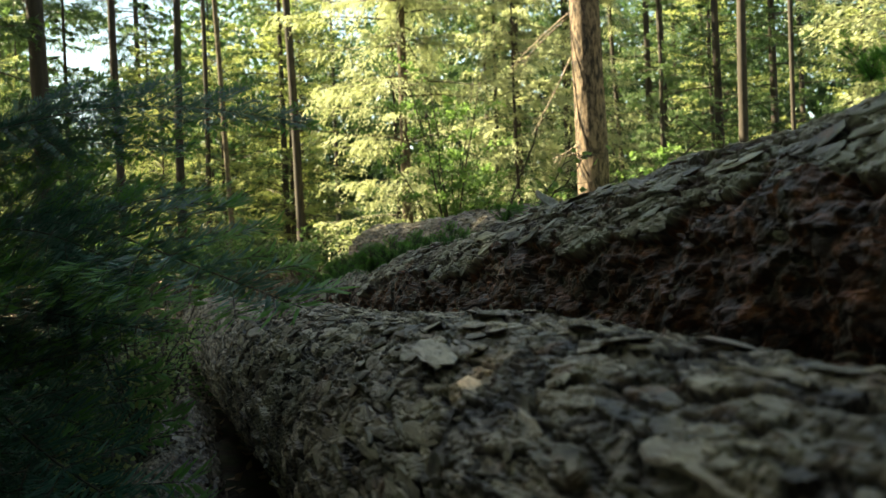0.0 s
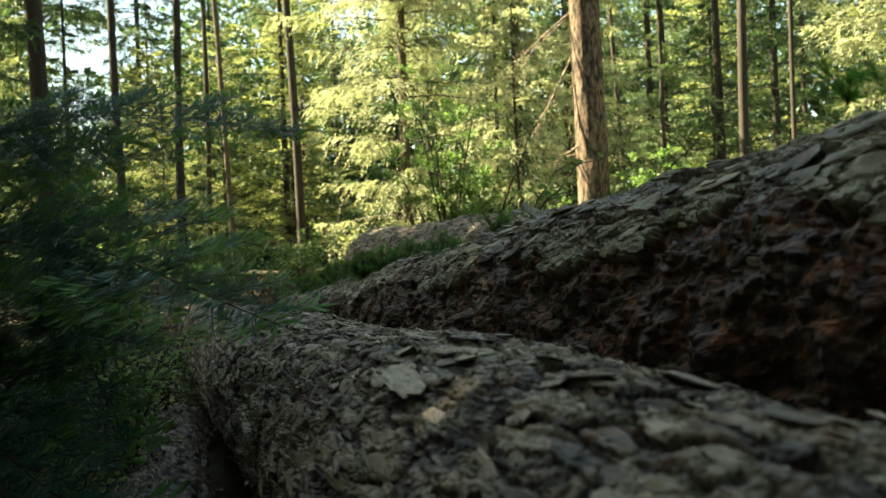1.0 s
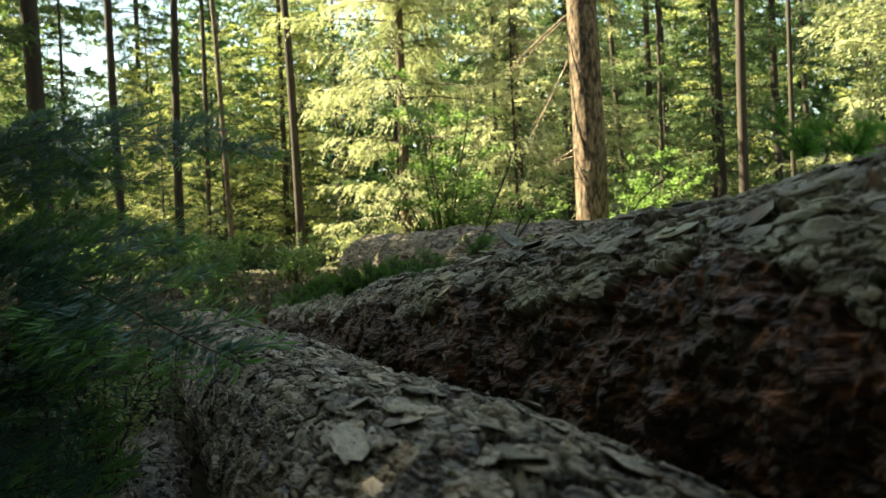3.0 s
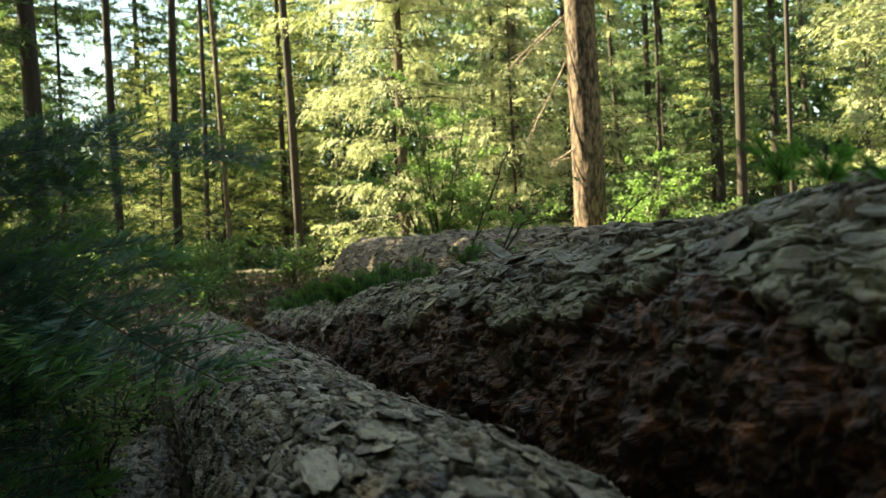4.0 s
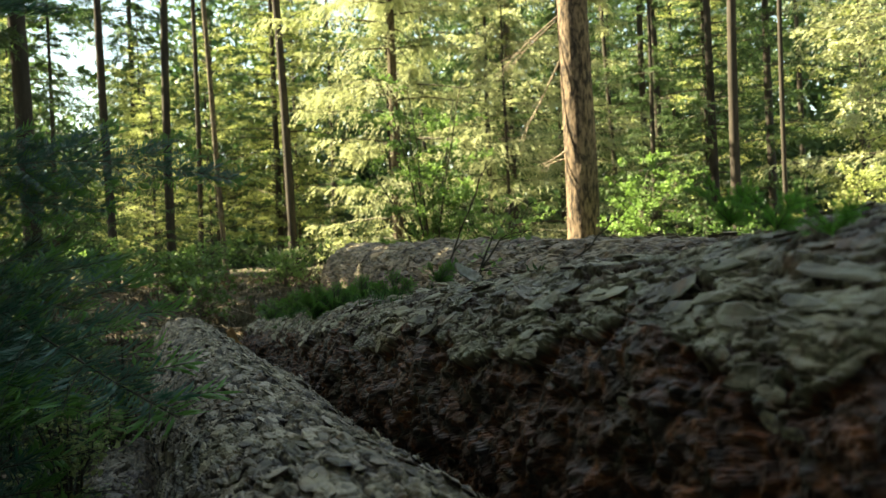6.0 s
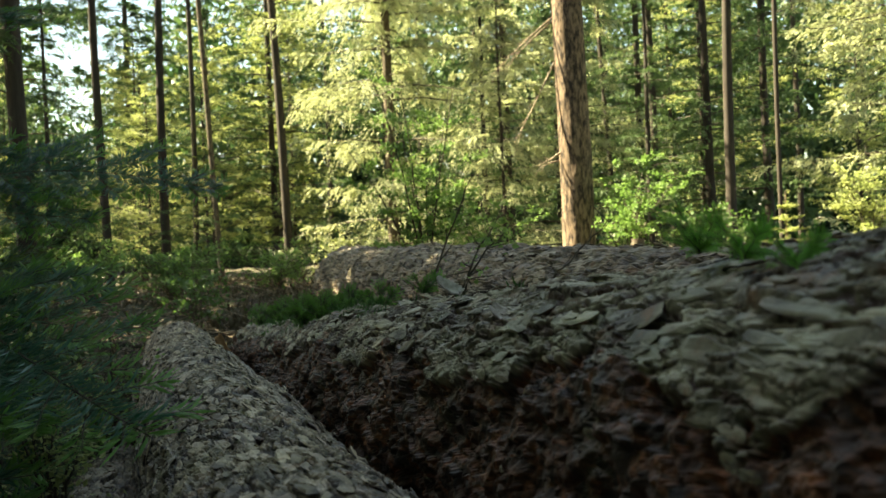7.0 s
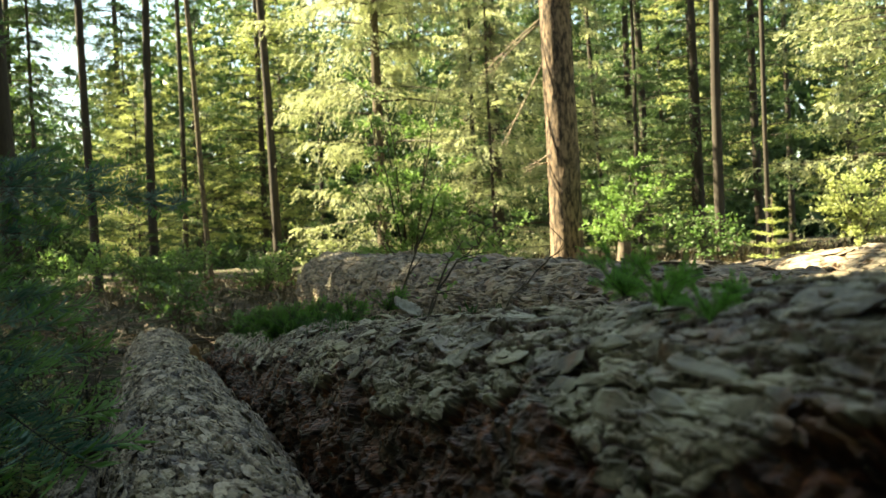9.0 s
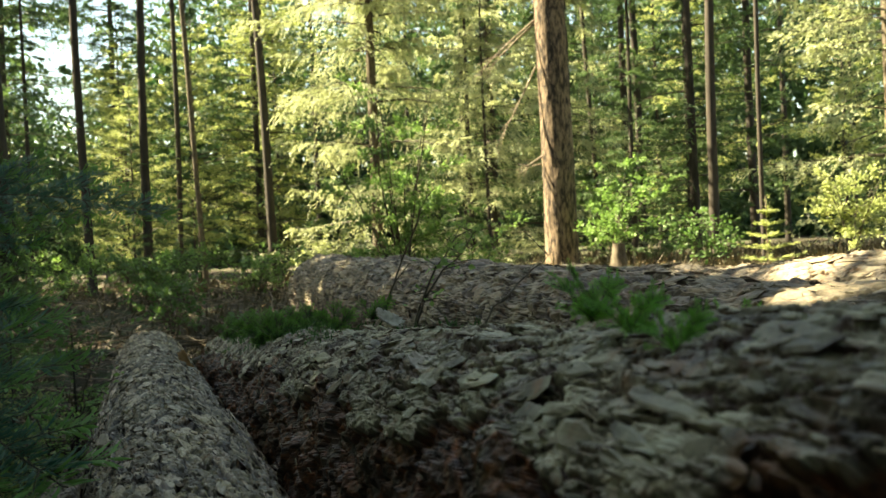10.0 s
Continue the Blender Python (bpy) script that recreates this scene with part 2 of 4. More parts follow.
# ---- ground ----
def ground_z(x, y):
    sx, sy = smooth_step(x, 0.3, 2.6), smooth_step(y, 6.0, 16.0)
    return -0.3 + 0.5 * sx + 0.7 * sy - 0.3 * sx * sy + 0.04 * np.sin(x * 1.7 + 0.6 * y) * np.cos(y * 1.1 - 0.4 * x) + 0.006 * np.maximum(y - 20, 0)


def build_ground():
    m, nt, p = material("forest_floor")
    n1, n2 = noise_node(nt, 2.2, 6, 0.65), noise_node(nt, 28, 6, 0.75)
    soil = ramp(nt, n2, [(0.3, (0.025, 0.018, 0.012)), (0.55, (0.07, 0.05, 0.03)), (0.75, (0.16, 0.115, 0.07))])
    col = mix(nt, ramp(nt, n1, [(0.48, (0, 0, 0)), (0.62, (0.8, 0.8, 0.8))]), soil, (0.05, 0.085, 0.025))
    nt.links.new(col, p.inputs["Base Color"])
    p.inputs["Roughness"].default_value = 0.95
    bump(nt, p, n2, 1.0, 0.04)
    k = np.linspace(-1, 1, 221)
    g = np.sign(k) * (np.abs(k) * 14 + np.abs(k) ** 7 * 500)
    x, y = np.meshgrid(g, g + 8, indexing="ij")
    rng = np.random.default_rng(3)
    z = ground_z(x, y) + 0.035 * wavy(rng, x, y, 0.9) + 0.02 * wavy(rng, x, y, 0.35)
    n = len(k)
    i, j = np.meshgrid(np.arange(n - 1), np.arange(n - 1), indexing="ij")
    f = np.stack([i * n + j, (i + 1) * n + j, (i + 1) * n + j + 1, i * n + j + 1], -1).reshape(-1, 4)
    ob = new("ground", mesh_from("ground", np.stack([x, y, z], -1).reshape(-1, 3), f, m, True))
    tagged(ob, "brown forest floor with dry litter and moss", "ground", kind="structure")


build_ground()


# ---- felled logs ----
def log_mesh(name, p0, p1, r0, r1, mat, seed, ns, nt_, near=None, relief=1.0, bend=0.0, plate=(0.15, 0.05), rot=0.0, peeled=0.0):
    """Bark of a felled log as real relief: cracked ridges, and in them thin layers shed one from another."""
    rng = np.random.default_rng(seed)
    p0, p1 = np.array(p0, float), np.array(p1, float)
    length = np.linalg.norm(p1 - p0)
    ax = (p1 - p0) / length
    side = unit(np.cross(ax, (0, 0, 1.0)))
    up = np.cross(side, ax)
    k = np.linspace(0, length, 2000)
    if near is not None:      # finer rings where the log is passed close by
        dense = np.cumsum(np.where(k < near + 0.3, 0.08, 1 / np.maximum(k - near, 1.1)))
    else:
        dense = k
    k = np.interp(np.linspace(dense[0], dense[-1], ns), dense, k)
    s = k[:, None] * np.ones((1, nt_))
    # closer lengthwise lines on the upper flanks than underneath
    close = int(nt_ * 0.88)
    turn = np.r_[np.linspace(0.02, 0.62, close, endpoint=False), np.linspace(0.62, 1.02, nt_ - close, endpoint=False)] * 2 * math.pi
    th = turn[None, :] * np.ones((ns, 1))
    r = r0 + (r1 - r0) * s / length
    rm = (r0 + r1) / 2
    round_ = 2 * math.pi * rm
    q = th / (2 * math.pi)

    def noise(ls, lw, octaves, gain=0.55, shift=0.0, du=0.0, dv=0.0):
        per = max(3, int(round(round_ / lw)))
        return fbm(rng, s / ls + shift + du, (q + 1) * per + dv, per, octaves, gain)

    cx, sx_ = np.cos(th) * rm, np.sin(th) * rm
    big = 0.6 * wavy(rng, s, cx, 1.6) + 0.4 * wavy(rng, s, sx_, 0.8)
    per = max(6, int(round(round_ / plate[1])))
    du = 0.9 * (noise(0.11, 0.06, 4, 0.5) - 0.5) + 0.25 * wavy(rng, s, cx, 0.9)
    dv = 1.3 * (noise(0.13, 0.06, 4, 0.5, 7) - 0.5)
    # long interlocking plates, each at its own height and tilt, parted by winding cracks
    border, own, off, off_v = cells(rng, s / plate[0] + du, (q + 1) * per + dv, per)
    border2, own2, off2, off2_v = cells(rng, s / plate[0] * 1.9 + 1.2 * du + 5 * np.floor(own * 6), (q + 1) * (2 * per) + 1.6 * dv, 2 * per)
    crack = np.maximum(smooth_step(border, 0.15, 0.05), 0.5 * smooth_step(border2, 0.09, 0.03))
    slab_tilt = (own * 7.3 % 1 - 0.4) * off + (own * 11.7 % 1 - 0.5) * off_v
    scale_tilt = (own2 * 7.3 % 1 - 0.4) * off2 + (own2 * 11.7 % 1 - 0.5) * off2_v
    # layers of thin scales on the plates, with ragged steps
    strata = noise(plate[0] * 0.7, plate[1] * 0.8, 4, 0.5, 17, 1.5 * du, 1.5 * dv) * 11
    level = np.floor(strata)
    within = strata - level
    terrace = level + smooth_step(within, 0.0, 0.16) - 0.5 * within
    fine = noise(0.022, 0.012, 3, 0.6, 5)
    rough = noise(0.06, 0.028, 4, 0.6, 23)
    bark = (0.006 * (own - 0.5) + 0.020 * slab_tilt + 0.003 * (own2 - 0.5) + 0.007 * scale_tilt
            + 0.0034 * (terrace - 5) - 0.009 * crack + 0.002 * (rough - 0.5) + 0.0008 * (fine - 0.5))
    # where the bark is gone: crumbling brown wood, lower than the bark
    edge = noise(0.32, 0.16, 6, 0.6, 41)
    bare = smooth_step(edge, 0.66 - 0.1 * rot, 0.69 - 0.1 * rot) * (rot > 0)
    if peeled:
        # Bare wood spreads further at the near end, in place of shaded bark.
        bare = np.clip(bare + peeled * smooth_step(q + 0.16 * (edge - 0.5) + 0.02 * smooth_step(s, 2.8, 1.6), 0.385, 0.397), 0, 1)
    lump = noise(0.13, 0.10, 5, 0.58, 51)
    chunk = noise(0.17, 0.12, 5, 0.5, 61) * 8
    chunk = np.floor(chunk) + smooth_step(chunk - np.floor(chunk), 0.0, 0.3)
    wood = -0.026 + 0.075 * (lump - 0.5) + 0.016 * (chunk - 4) + 0.008 * (rough - 0.5) + 0.004 * (fine - 0.5)
    h = bark * (1 - bare) + wood * bare
    pick = noise(0.09, 0.03, 4, 0.6, 0.0, level * 13.7 % 97, 0)
    tint = np.clip(0.42 + 0.5 * (own - 0.5) + 0.45 * (own2 - 0.5) + 1.9 * (pick - 0.5) + 0.5 * (rough - 0.5), 0, 1)
    # Cracks and scale edges are coloured dark, as shade would fall there.
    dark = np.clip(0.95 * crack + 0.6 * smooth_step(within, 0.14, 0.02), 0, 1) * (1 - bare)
    rr = r + 0.05 * rm * big + relief * h
    centre = p0 + ax * s[..., None] + side * (bend * np.sin(s / length * math.pi))[..., None]
    v = centre + (side * np.cos(th)[..., None] + up * np.sin(th)[..., None]) * rr[..., None]
    i, j = np.meshgrid(np.arange(ns - 1), np.arange(nt_), indexing="ij")
    j2 = (j + 1) % nt_
    f = np.stack([i * nt_ + j, i * nt_ + j2, (i + 1) * nt_ + j2, (i + 1) * nt_ + j], -1).reshape(-1, 4)
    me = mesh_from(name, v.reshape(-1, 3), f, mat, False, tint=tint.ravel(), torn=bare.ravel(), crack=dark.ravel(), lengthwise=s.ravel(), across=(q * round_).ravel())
    return me, v, (side, up, ax), bare, turn


def cut_mesh(ring, mat, inward):
    """The cut face of a log, with a slightly dished and split surface."""
    c = ring.mean(0)
    rings = [c + (ring - c) * k - np.array(inward) * 0.012 * (1 - k) for k in (1.0, 0.93, 0.7, 0.45, 0.2, 0.02)]
    v = np.concatenate(rings)
    n = len(ring)
    i, j = np.meshgrid(np.arange(len(rings) - 1), np.arange(n), indexing="ij")
    j2 = (j + 1) % n
    return mesh_from("cut_end", v, np.stack([i * n + j, i * n + j2, (i + 1) * n + j2, (i + 1) * n + j], -1).reshape(-1, 4), mat, True)


def ragged_plates(rng, p, xa, ya, out, rad, la, lb, lift, tilt, roll, thick, wear, tint, far, around, k, mat):
    """Thick ragged plates, one at each place p: bevelled top over broken sides painted dark like shaded gaps."""
    n = len(p)
    a = np.linspace(0, 2 * math.pi, k, endpoint=False)[None] + rng.normal(0, 0.5 / k, (n, k))
    square = 1 / (np.abs(np.cos(a)) ** 3 + np.abs(np.sin(a)) ** 3) ** (1 / 3)
    rag = 0.9 + rng.normal(0, 0.06, (n, k))
    for q in (1, 2, 3, 4):
        rag = rag + rng.normal(0, 0.16 / q ** 0.5, (n, 1)) * np.sin(q * a + rng.uniform(0, 6.28, (n, 1)))
    rag = square * np.clip(rag, 0.45, 1.25)
    x, y = np.cos(a) * rag * la[:, None], np.sin(a) * rag * lb[:, None]
    x = x + 0.22 * la[:, None] * rng.uniform(-1, 1, (n, 1)) * (y / lb[:, None]) ** 2
    bow = rng.uniform(-0.8, 0.8, (n, 1))

    def at(x, y, z):
        z = z + lift[:, None] + x * tilt[:, None] + y * roll[:, None] - y * y / (2 * rad[:, None]) + bow * x * x
        return p[:, None] + xa[:, None] * x[..., None] + ya[:, None] * y[..., None] + out[:, None] * z[..., None]

    rings = [at(x * 0.93, y * 0.9, -thick[:, None] + 0 * x), at(x, y, rng.normal(-0.0025, 0.0012, (n, k))), at(x * 0.8, y * 0.78, rng.normal(0.0, 0.0014, (n, k))),
             at(np.zeros((n, 1)), np.zeros((n, 1)), rng.normal(0, 0.0015, (n, 1)))]
    pts = np.concatenate(rings, 1)
    m = 3 * k + 1
    faces = []
    for q in range(k):
        q2 = (q + 1) % k
        for r in range(2):
            faces += [(r * k + q, r * k + q2, (r + 1) * k + q2), (r * k + q, (r + 1) * k + q2, (r + 1) * k + q)]
        faces.append((2 * k + q, 2 * k + q2, 3 * k))
    f = (np.array(faces)[None] + (np.arange(n) * m)[:, None, None]).reshape(-1, 3)
    # Sides take the torn colour, darkest at the foot, for shade between plates.
    torn = np.concatenate([np.full((n, k), 1.0), rng.uniform(0.15, 0.5, (n, k)), rng.uniform(0, 0.2, (n, k)), np.zeros((n, 1))], 1) + wear[:, None]
    tone = np.clip(tint[:, None] + rng.normal(0, 0.05, (n, m)), 0, 1)
    off = pts - p[:, None]
    return (pts.reshape(-1, 3), f, tone.ravel(), np.clip(torn, 0, 1).ravel(), ((off * xa[:, None]).sum(-1) + far[:, None]).ravel(), ((off * ya[:, None]).sum(-1) + around[:, None]).ravel())


def scale_coat(v, torn, turn, ax, mat, seed, pitch, relief, cover=0.2, shed=0.5, flat=0.6):
    """Loose scales still clinging to the bark: ragged plates with thinner flakes lying on them."""
    rng = np.random.default_rng(seed + 7)
    ns, nt_ = v.shape[:2]
    along = np.r_[0, np.cumsum(np.linalg.norm(np.diff(v.mean(1), axis=0), axis=1))]
    total, rm = along[-1], np.linalg.norm(v[ns // 2] - v[ns // 2].mean(0), axis=1).mean()
    nu, nv = int(total / pitch[0]), int(0.66 * 2 * math.pi * rm / pitch[1])
    gu, gv = np.meshgrid(np.arange(nu), np.arange(nv), indexing="ij")
    far = ((gu + 0.5 * (gv % 2) + rng.uniform(-0.4, 0.4, gu.shape)) / nu).ravel().clip(0.002, 0.998)
    around = ((gv + 0.5 + rng.uniform(-0.4, 0.4, gu.shape)) / nv).ravel() + 0.02 * np.sin(far * total * 2.1)
    i = np.searchsorted(along, far * total).clip(1, ns - 2)
    j = np.searchsorted(turn, (-0.06 + 0.66 * around) * 2 * math.pi).clip(0, nt_ - 1) % nt_
    keep = rng.random(len(i)) < cover * (1 - 0.9 * torn[i, j])
    i, j, far = i[keep], j[keep], far[keep]
    n = len(i)
    c, p = v[i].mean(1), v[i, j]
    out = unit(p - c - ((p - c) @ ax)[:, None] * ax)
    tan = unit(np.cross(out, ax))
    drift = (0.14 * np.sin(far * total * 1.3 + 3 * around[keep]) + rng.normal(0, 0.1, n))[:, None]
    xa, ya = unit(ax + tan * drift), unit(tan - ax * drift)
    rad = np.linalg.norm(p - c, axis=1)
    rot = torn[i, j]
    size = np.exp(rng.normal(-0.1, 0.35, n)).clip(0.35, 1.7) * (1 - 0.5 * rot)
    la, lb = 0.72 * pitch[0] * size * rng.uniform(0.6, 1.35, n), 0.66 * pitch[1] * size * rng.uniform(0.8, 1.25, n)
    lift = rng.uniform(-0.002, 0.008, n) * relief * flat
    tilt, roll = rng.normal(0, 0.10, n) * flat, rng.normal(0, 0.16, n)
    tint = rng.beta(1.15, 1.0, n)
    base = ragged_plates(rng, p, xa, ya, out, rad, la, lb, lift, tilt, roll, rng.uniform(0.004, 0.009, n) * relief, 1.15 * rot, tint, far * total, rng.random(n), 10, mat)
    # thin flakes shed from the plates
    o = rng.choice(np.flatnonzero(far < 0.6), int(n * shed))
    dx, dy = rng.uniform(-0.7, 0.7, len(o)) * la[o], rng.uniform(-0.7, 0.7, len(o)) * lb[o]
    z = lift[o] + dx * tilt[o] + dy * roll[o] - dy * dy / (2 * rad[o])
    pf = p[o] + xa[o] * dx[:, None] + ya[o] * dy[:, None] + out[o] * z[:, None]
    k = rng.uniform(0.16, 0.5, len(o))
    thin = ragged_plates(rng, pf, xa[o], ya[o], out[o], rad[o], la[o] * k, lb[o] * k * 0.9, rng.uniform(0.002, 0.006, len(o)), tilt[o] + rng.normal(0, 0.08, len(o)), roll[o] + rng.normal(0, 0.1, len(o)),
                         rng.uniform(0.003, 0.006, len(o)), 1.15 * rot[o], np.clip(tint[o] + rng.normal(0, 0.25, len(o)), 0, 1), far[o] * total, rng.random(len(o)), 8, mat)
    m = len(base[0])
    both = [np.concatenate([base[q], thin[q] + (m if q == 1 else 0)]) for q in range(6)]
    return mesh_from("scaly_coat", both[0], both[1], mat, False, tint=both[2], torn=both[3], lengthwise=both[4], across=both[5])


def flake_mesh(seed, mat):
    """A loose bark scale: a bent, ragged plate with thickness."""
    rng = np.random.default_rng(seed)
    n = 9
    a = np.linspace(0, 2 * math.pi, n, endpoint=False)
    rad = rng.uniform(0.65, 1.1, n)
    x, y = np.cos(a) * rad * 0.5, np.sin(a) * rad * 0.22
    z = 0.25 * x * x + rng.uniform(-0.02, 0.02, n)
    top = np.stack([x, y, z + 0.035], 1)
    bot = np.stack([x * 0.93, y * 0.93, z - 0.02], 1)
    v = np.concatenate([top, bot, [[0, 0, 0.05]], [[0, 0, -0.02]]])
    f = [[i, (i + 1) % n, 2 * n] for i in range(n)] + [[n + (i + 1) % n, n + i, 2 * n + 1] for i in range(n)]
    f += [[i, n + i, (i + 1) % n] for i in range(n)] + [[(i + 1) % n, n + i, n + (i + 1) % n] for i in range(n)]
    val = np.full(len(v), rng.uniform(0.2, 0.6))
    return mesh_from("bark_scale", v, f, mat, False, tint=val, torn=np.full(len(v), rng.uniform(0, 0.35)), lengthwise=v[:, 0] * 0.08, across=v[:, 1] * 0.08)


def build_log(label, p0, p1, r0, r1, mat, seed, ns, nt_, near=None, relief=1.0, bend=0.0, plate=(0.15, 0.05), rot=0.0, peeled=0.0,
              flakes=0, reach=(0.05, 0.6), group="felled logs", flake_size=0.06, scales=(0.07, 0.034), cover=0.25):
    th = thing("felled_log", label, "log", (0, 0, 0), group)
    me, v, (side, up, ax), torn, turn = log_mesh("bark", p0, p1, r0, r1, mat, seed, ns, nt_, near, relief, bend, plate, rot, peeled)
    part("bark", me, th)
    part("cut_end", cut_mesh(v[-1], CUT, ax), th, "orange-brown sawn wood")
    part("cut_end", cut_mesh(v[0][::-1], CUT, -ax), th, "orange-brown sawn wood")
    part("scaly_coat", scale_coat(v, torn, turn, ax, mat, seed, scales, relief, cover), th, "overlapping ragged bark scales")["kind"] = "stuff"
    rng = np.random.default_rng(seed + 50)
    if flakes:
        kinds = [flake_mesh(seed * 10 + n, mat) for n in range(7)]
    for _ in range(flakes):
        i = int(len(v) * (reach[0] + (reach[1] - reach[0]) * rng.random()))
        j = int(nt_ * rng.uniform(0.08, 0.78)) % nt_
        i = min(max(i, 1), len(v) - 2)
        pnt = v[i, j]
        out = Vector(unit(pnt - v[i].mean(0)))
        along = Vector(ax) + Vector(rng.normal(0, 0.22, 3))
        yv = out.cross(along).normalized()
        xv = yv.cross(out).normalized()
        m = Matrix((xv, yv, out)).transposed().to_4x4()
        size = flake_size * rng.uniform(0.45, 1.3)
        tilt = Matrix.Rotation(rng.uniform(-0.2, 0.2), 4, "Y") @ Matrix.Rotation(rng.uniform(-0.2, 0.2), 4, "X")
        part("bark_scale", kinds[rng.integers(7)], th, "", Matrix.Translation(Vector(pnt) + out * 0.014) @ m @ tilt @ Matrix.Diagonal((size, size * rng.uniform(0.7, 1.2), size, 1)))
    return th, v


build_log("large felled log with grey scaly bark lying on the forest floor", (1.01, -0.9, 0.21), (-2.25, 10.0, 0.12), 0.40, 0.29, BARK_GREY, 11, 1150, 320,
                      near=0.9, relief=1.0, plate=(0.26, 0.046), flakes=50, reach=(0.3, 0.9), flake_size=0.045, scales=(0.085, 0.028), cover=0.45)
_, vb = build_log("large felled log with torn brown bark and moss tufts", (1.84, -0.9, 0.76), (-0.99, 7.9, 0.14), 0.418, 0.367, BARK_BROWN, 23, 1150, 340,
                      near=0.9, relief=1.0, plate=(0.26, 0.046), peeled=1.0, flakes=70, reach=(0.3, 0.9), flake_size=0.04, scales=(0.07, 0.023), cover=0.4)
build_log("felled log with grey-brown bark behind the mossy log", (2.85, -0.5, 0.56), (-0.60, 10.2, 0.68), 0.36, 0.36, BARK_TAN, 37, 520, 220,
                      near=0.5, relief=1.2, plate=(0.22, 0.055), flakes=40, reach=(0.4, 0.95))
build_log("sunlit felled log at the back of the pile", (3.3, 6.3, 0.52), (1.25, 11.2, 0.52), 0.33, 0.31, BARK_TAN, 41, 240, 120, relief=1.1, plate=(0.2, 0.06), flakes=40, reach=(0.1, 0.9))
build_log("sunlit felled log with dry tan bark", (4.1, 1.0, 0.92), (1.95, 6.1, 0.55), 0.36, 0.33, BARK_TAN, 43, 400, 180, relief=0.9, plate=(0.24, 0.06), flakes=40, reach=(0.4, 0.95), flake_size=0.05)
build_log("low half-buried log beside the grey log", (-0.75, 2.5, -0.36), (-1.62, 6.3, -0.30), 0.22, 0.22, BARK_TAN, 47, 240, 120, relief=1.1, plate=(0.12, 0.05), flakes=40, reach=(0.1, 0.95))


# ---- standing trees ----
def trunk_mesh(h, r0, r1, mat, seed, sides=28, rings=90, lean=(0, 0), relief=0.06, flare=0.25):
    rng = np.random.default_rng(seed)
    z = np.linspace(0, 1, rings)[:, None] ** 1.5 * h * np.ones((1, sides))
    th = np.arange(sides)[None] * 2 * math.pi / sides * np.ones((rings, 1))
    r = r0 + (r1 - r0) * z / h + r0 * flare * np.exp(-z / 0.35)
    furrow = fbm(rng, z / 0.2, th / (2 * math.pi) * (sides // 4), sides // 4, 3, 0.65)
    r = r * (1 + 0.25 * relief * wavy(rng, z * 0.25, np.cos(th) * 0.3, 0.3)) + relief * 0.5 * (smooth_step(furrow, 0.38, 0.6) - 0.7) * min(r0, 0.25)
    v = np.stack([r * np.cos(th) + lean[0] * z / h + 0.02 * np.sin(z * 0.7 + seed), r * np.sin(th) + lean[1] * z / h, z], -1)
    i, j = np.meshgrid(np.arange(rings - 1), np.arange(sides), indexing="ij")
    j2 = (j + 1) % sides
    f = np.stack([i * sides + j, i * sides + j2, (i + 1) * sides + j2, (i + 1) * sides + j], -1).reshape(-1, 4)
    return mesh_from("trunk", v.reshape(-1, 3), f, mat, True)


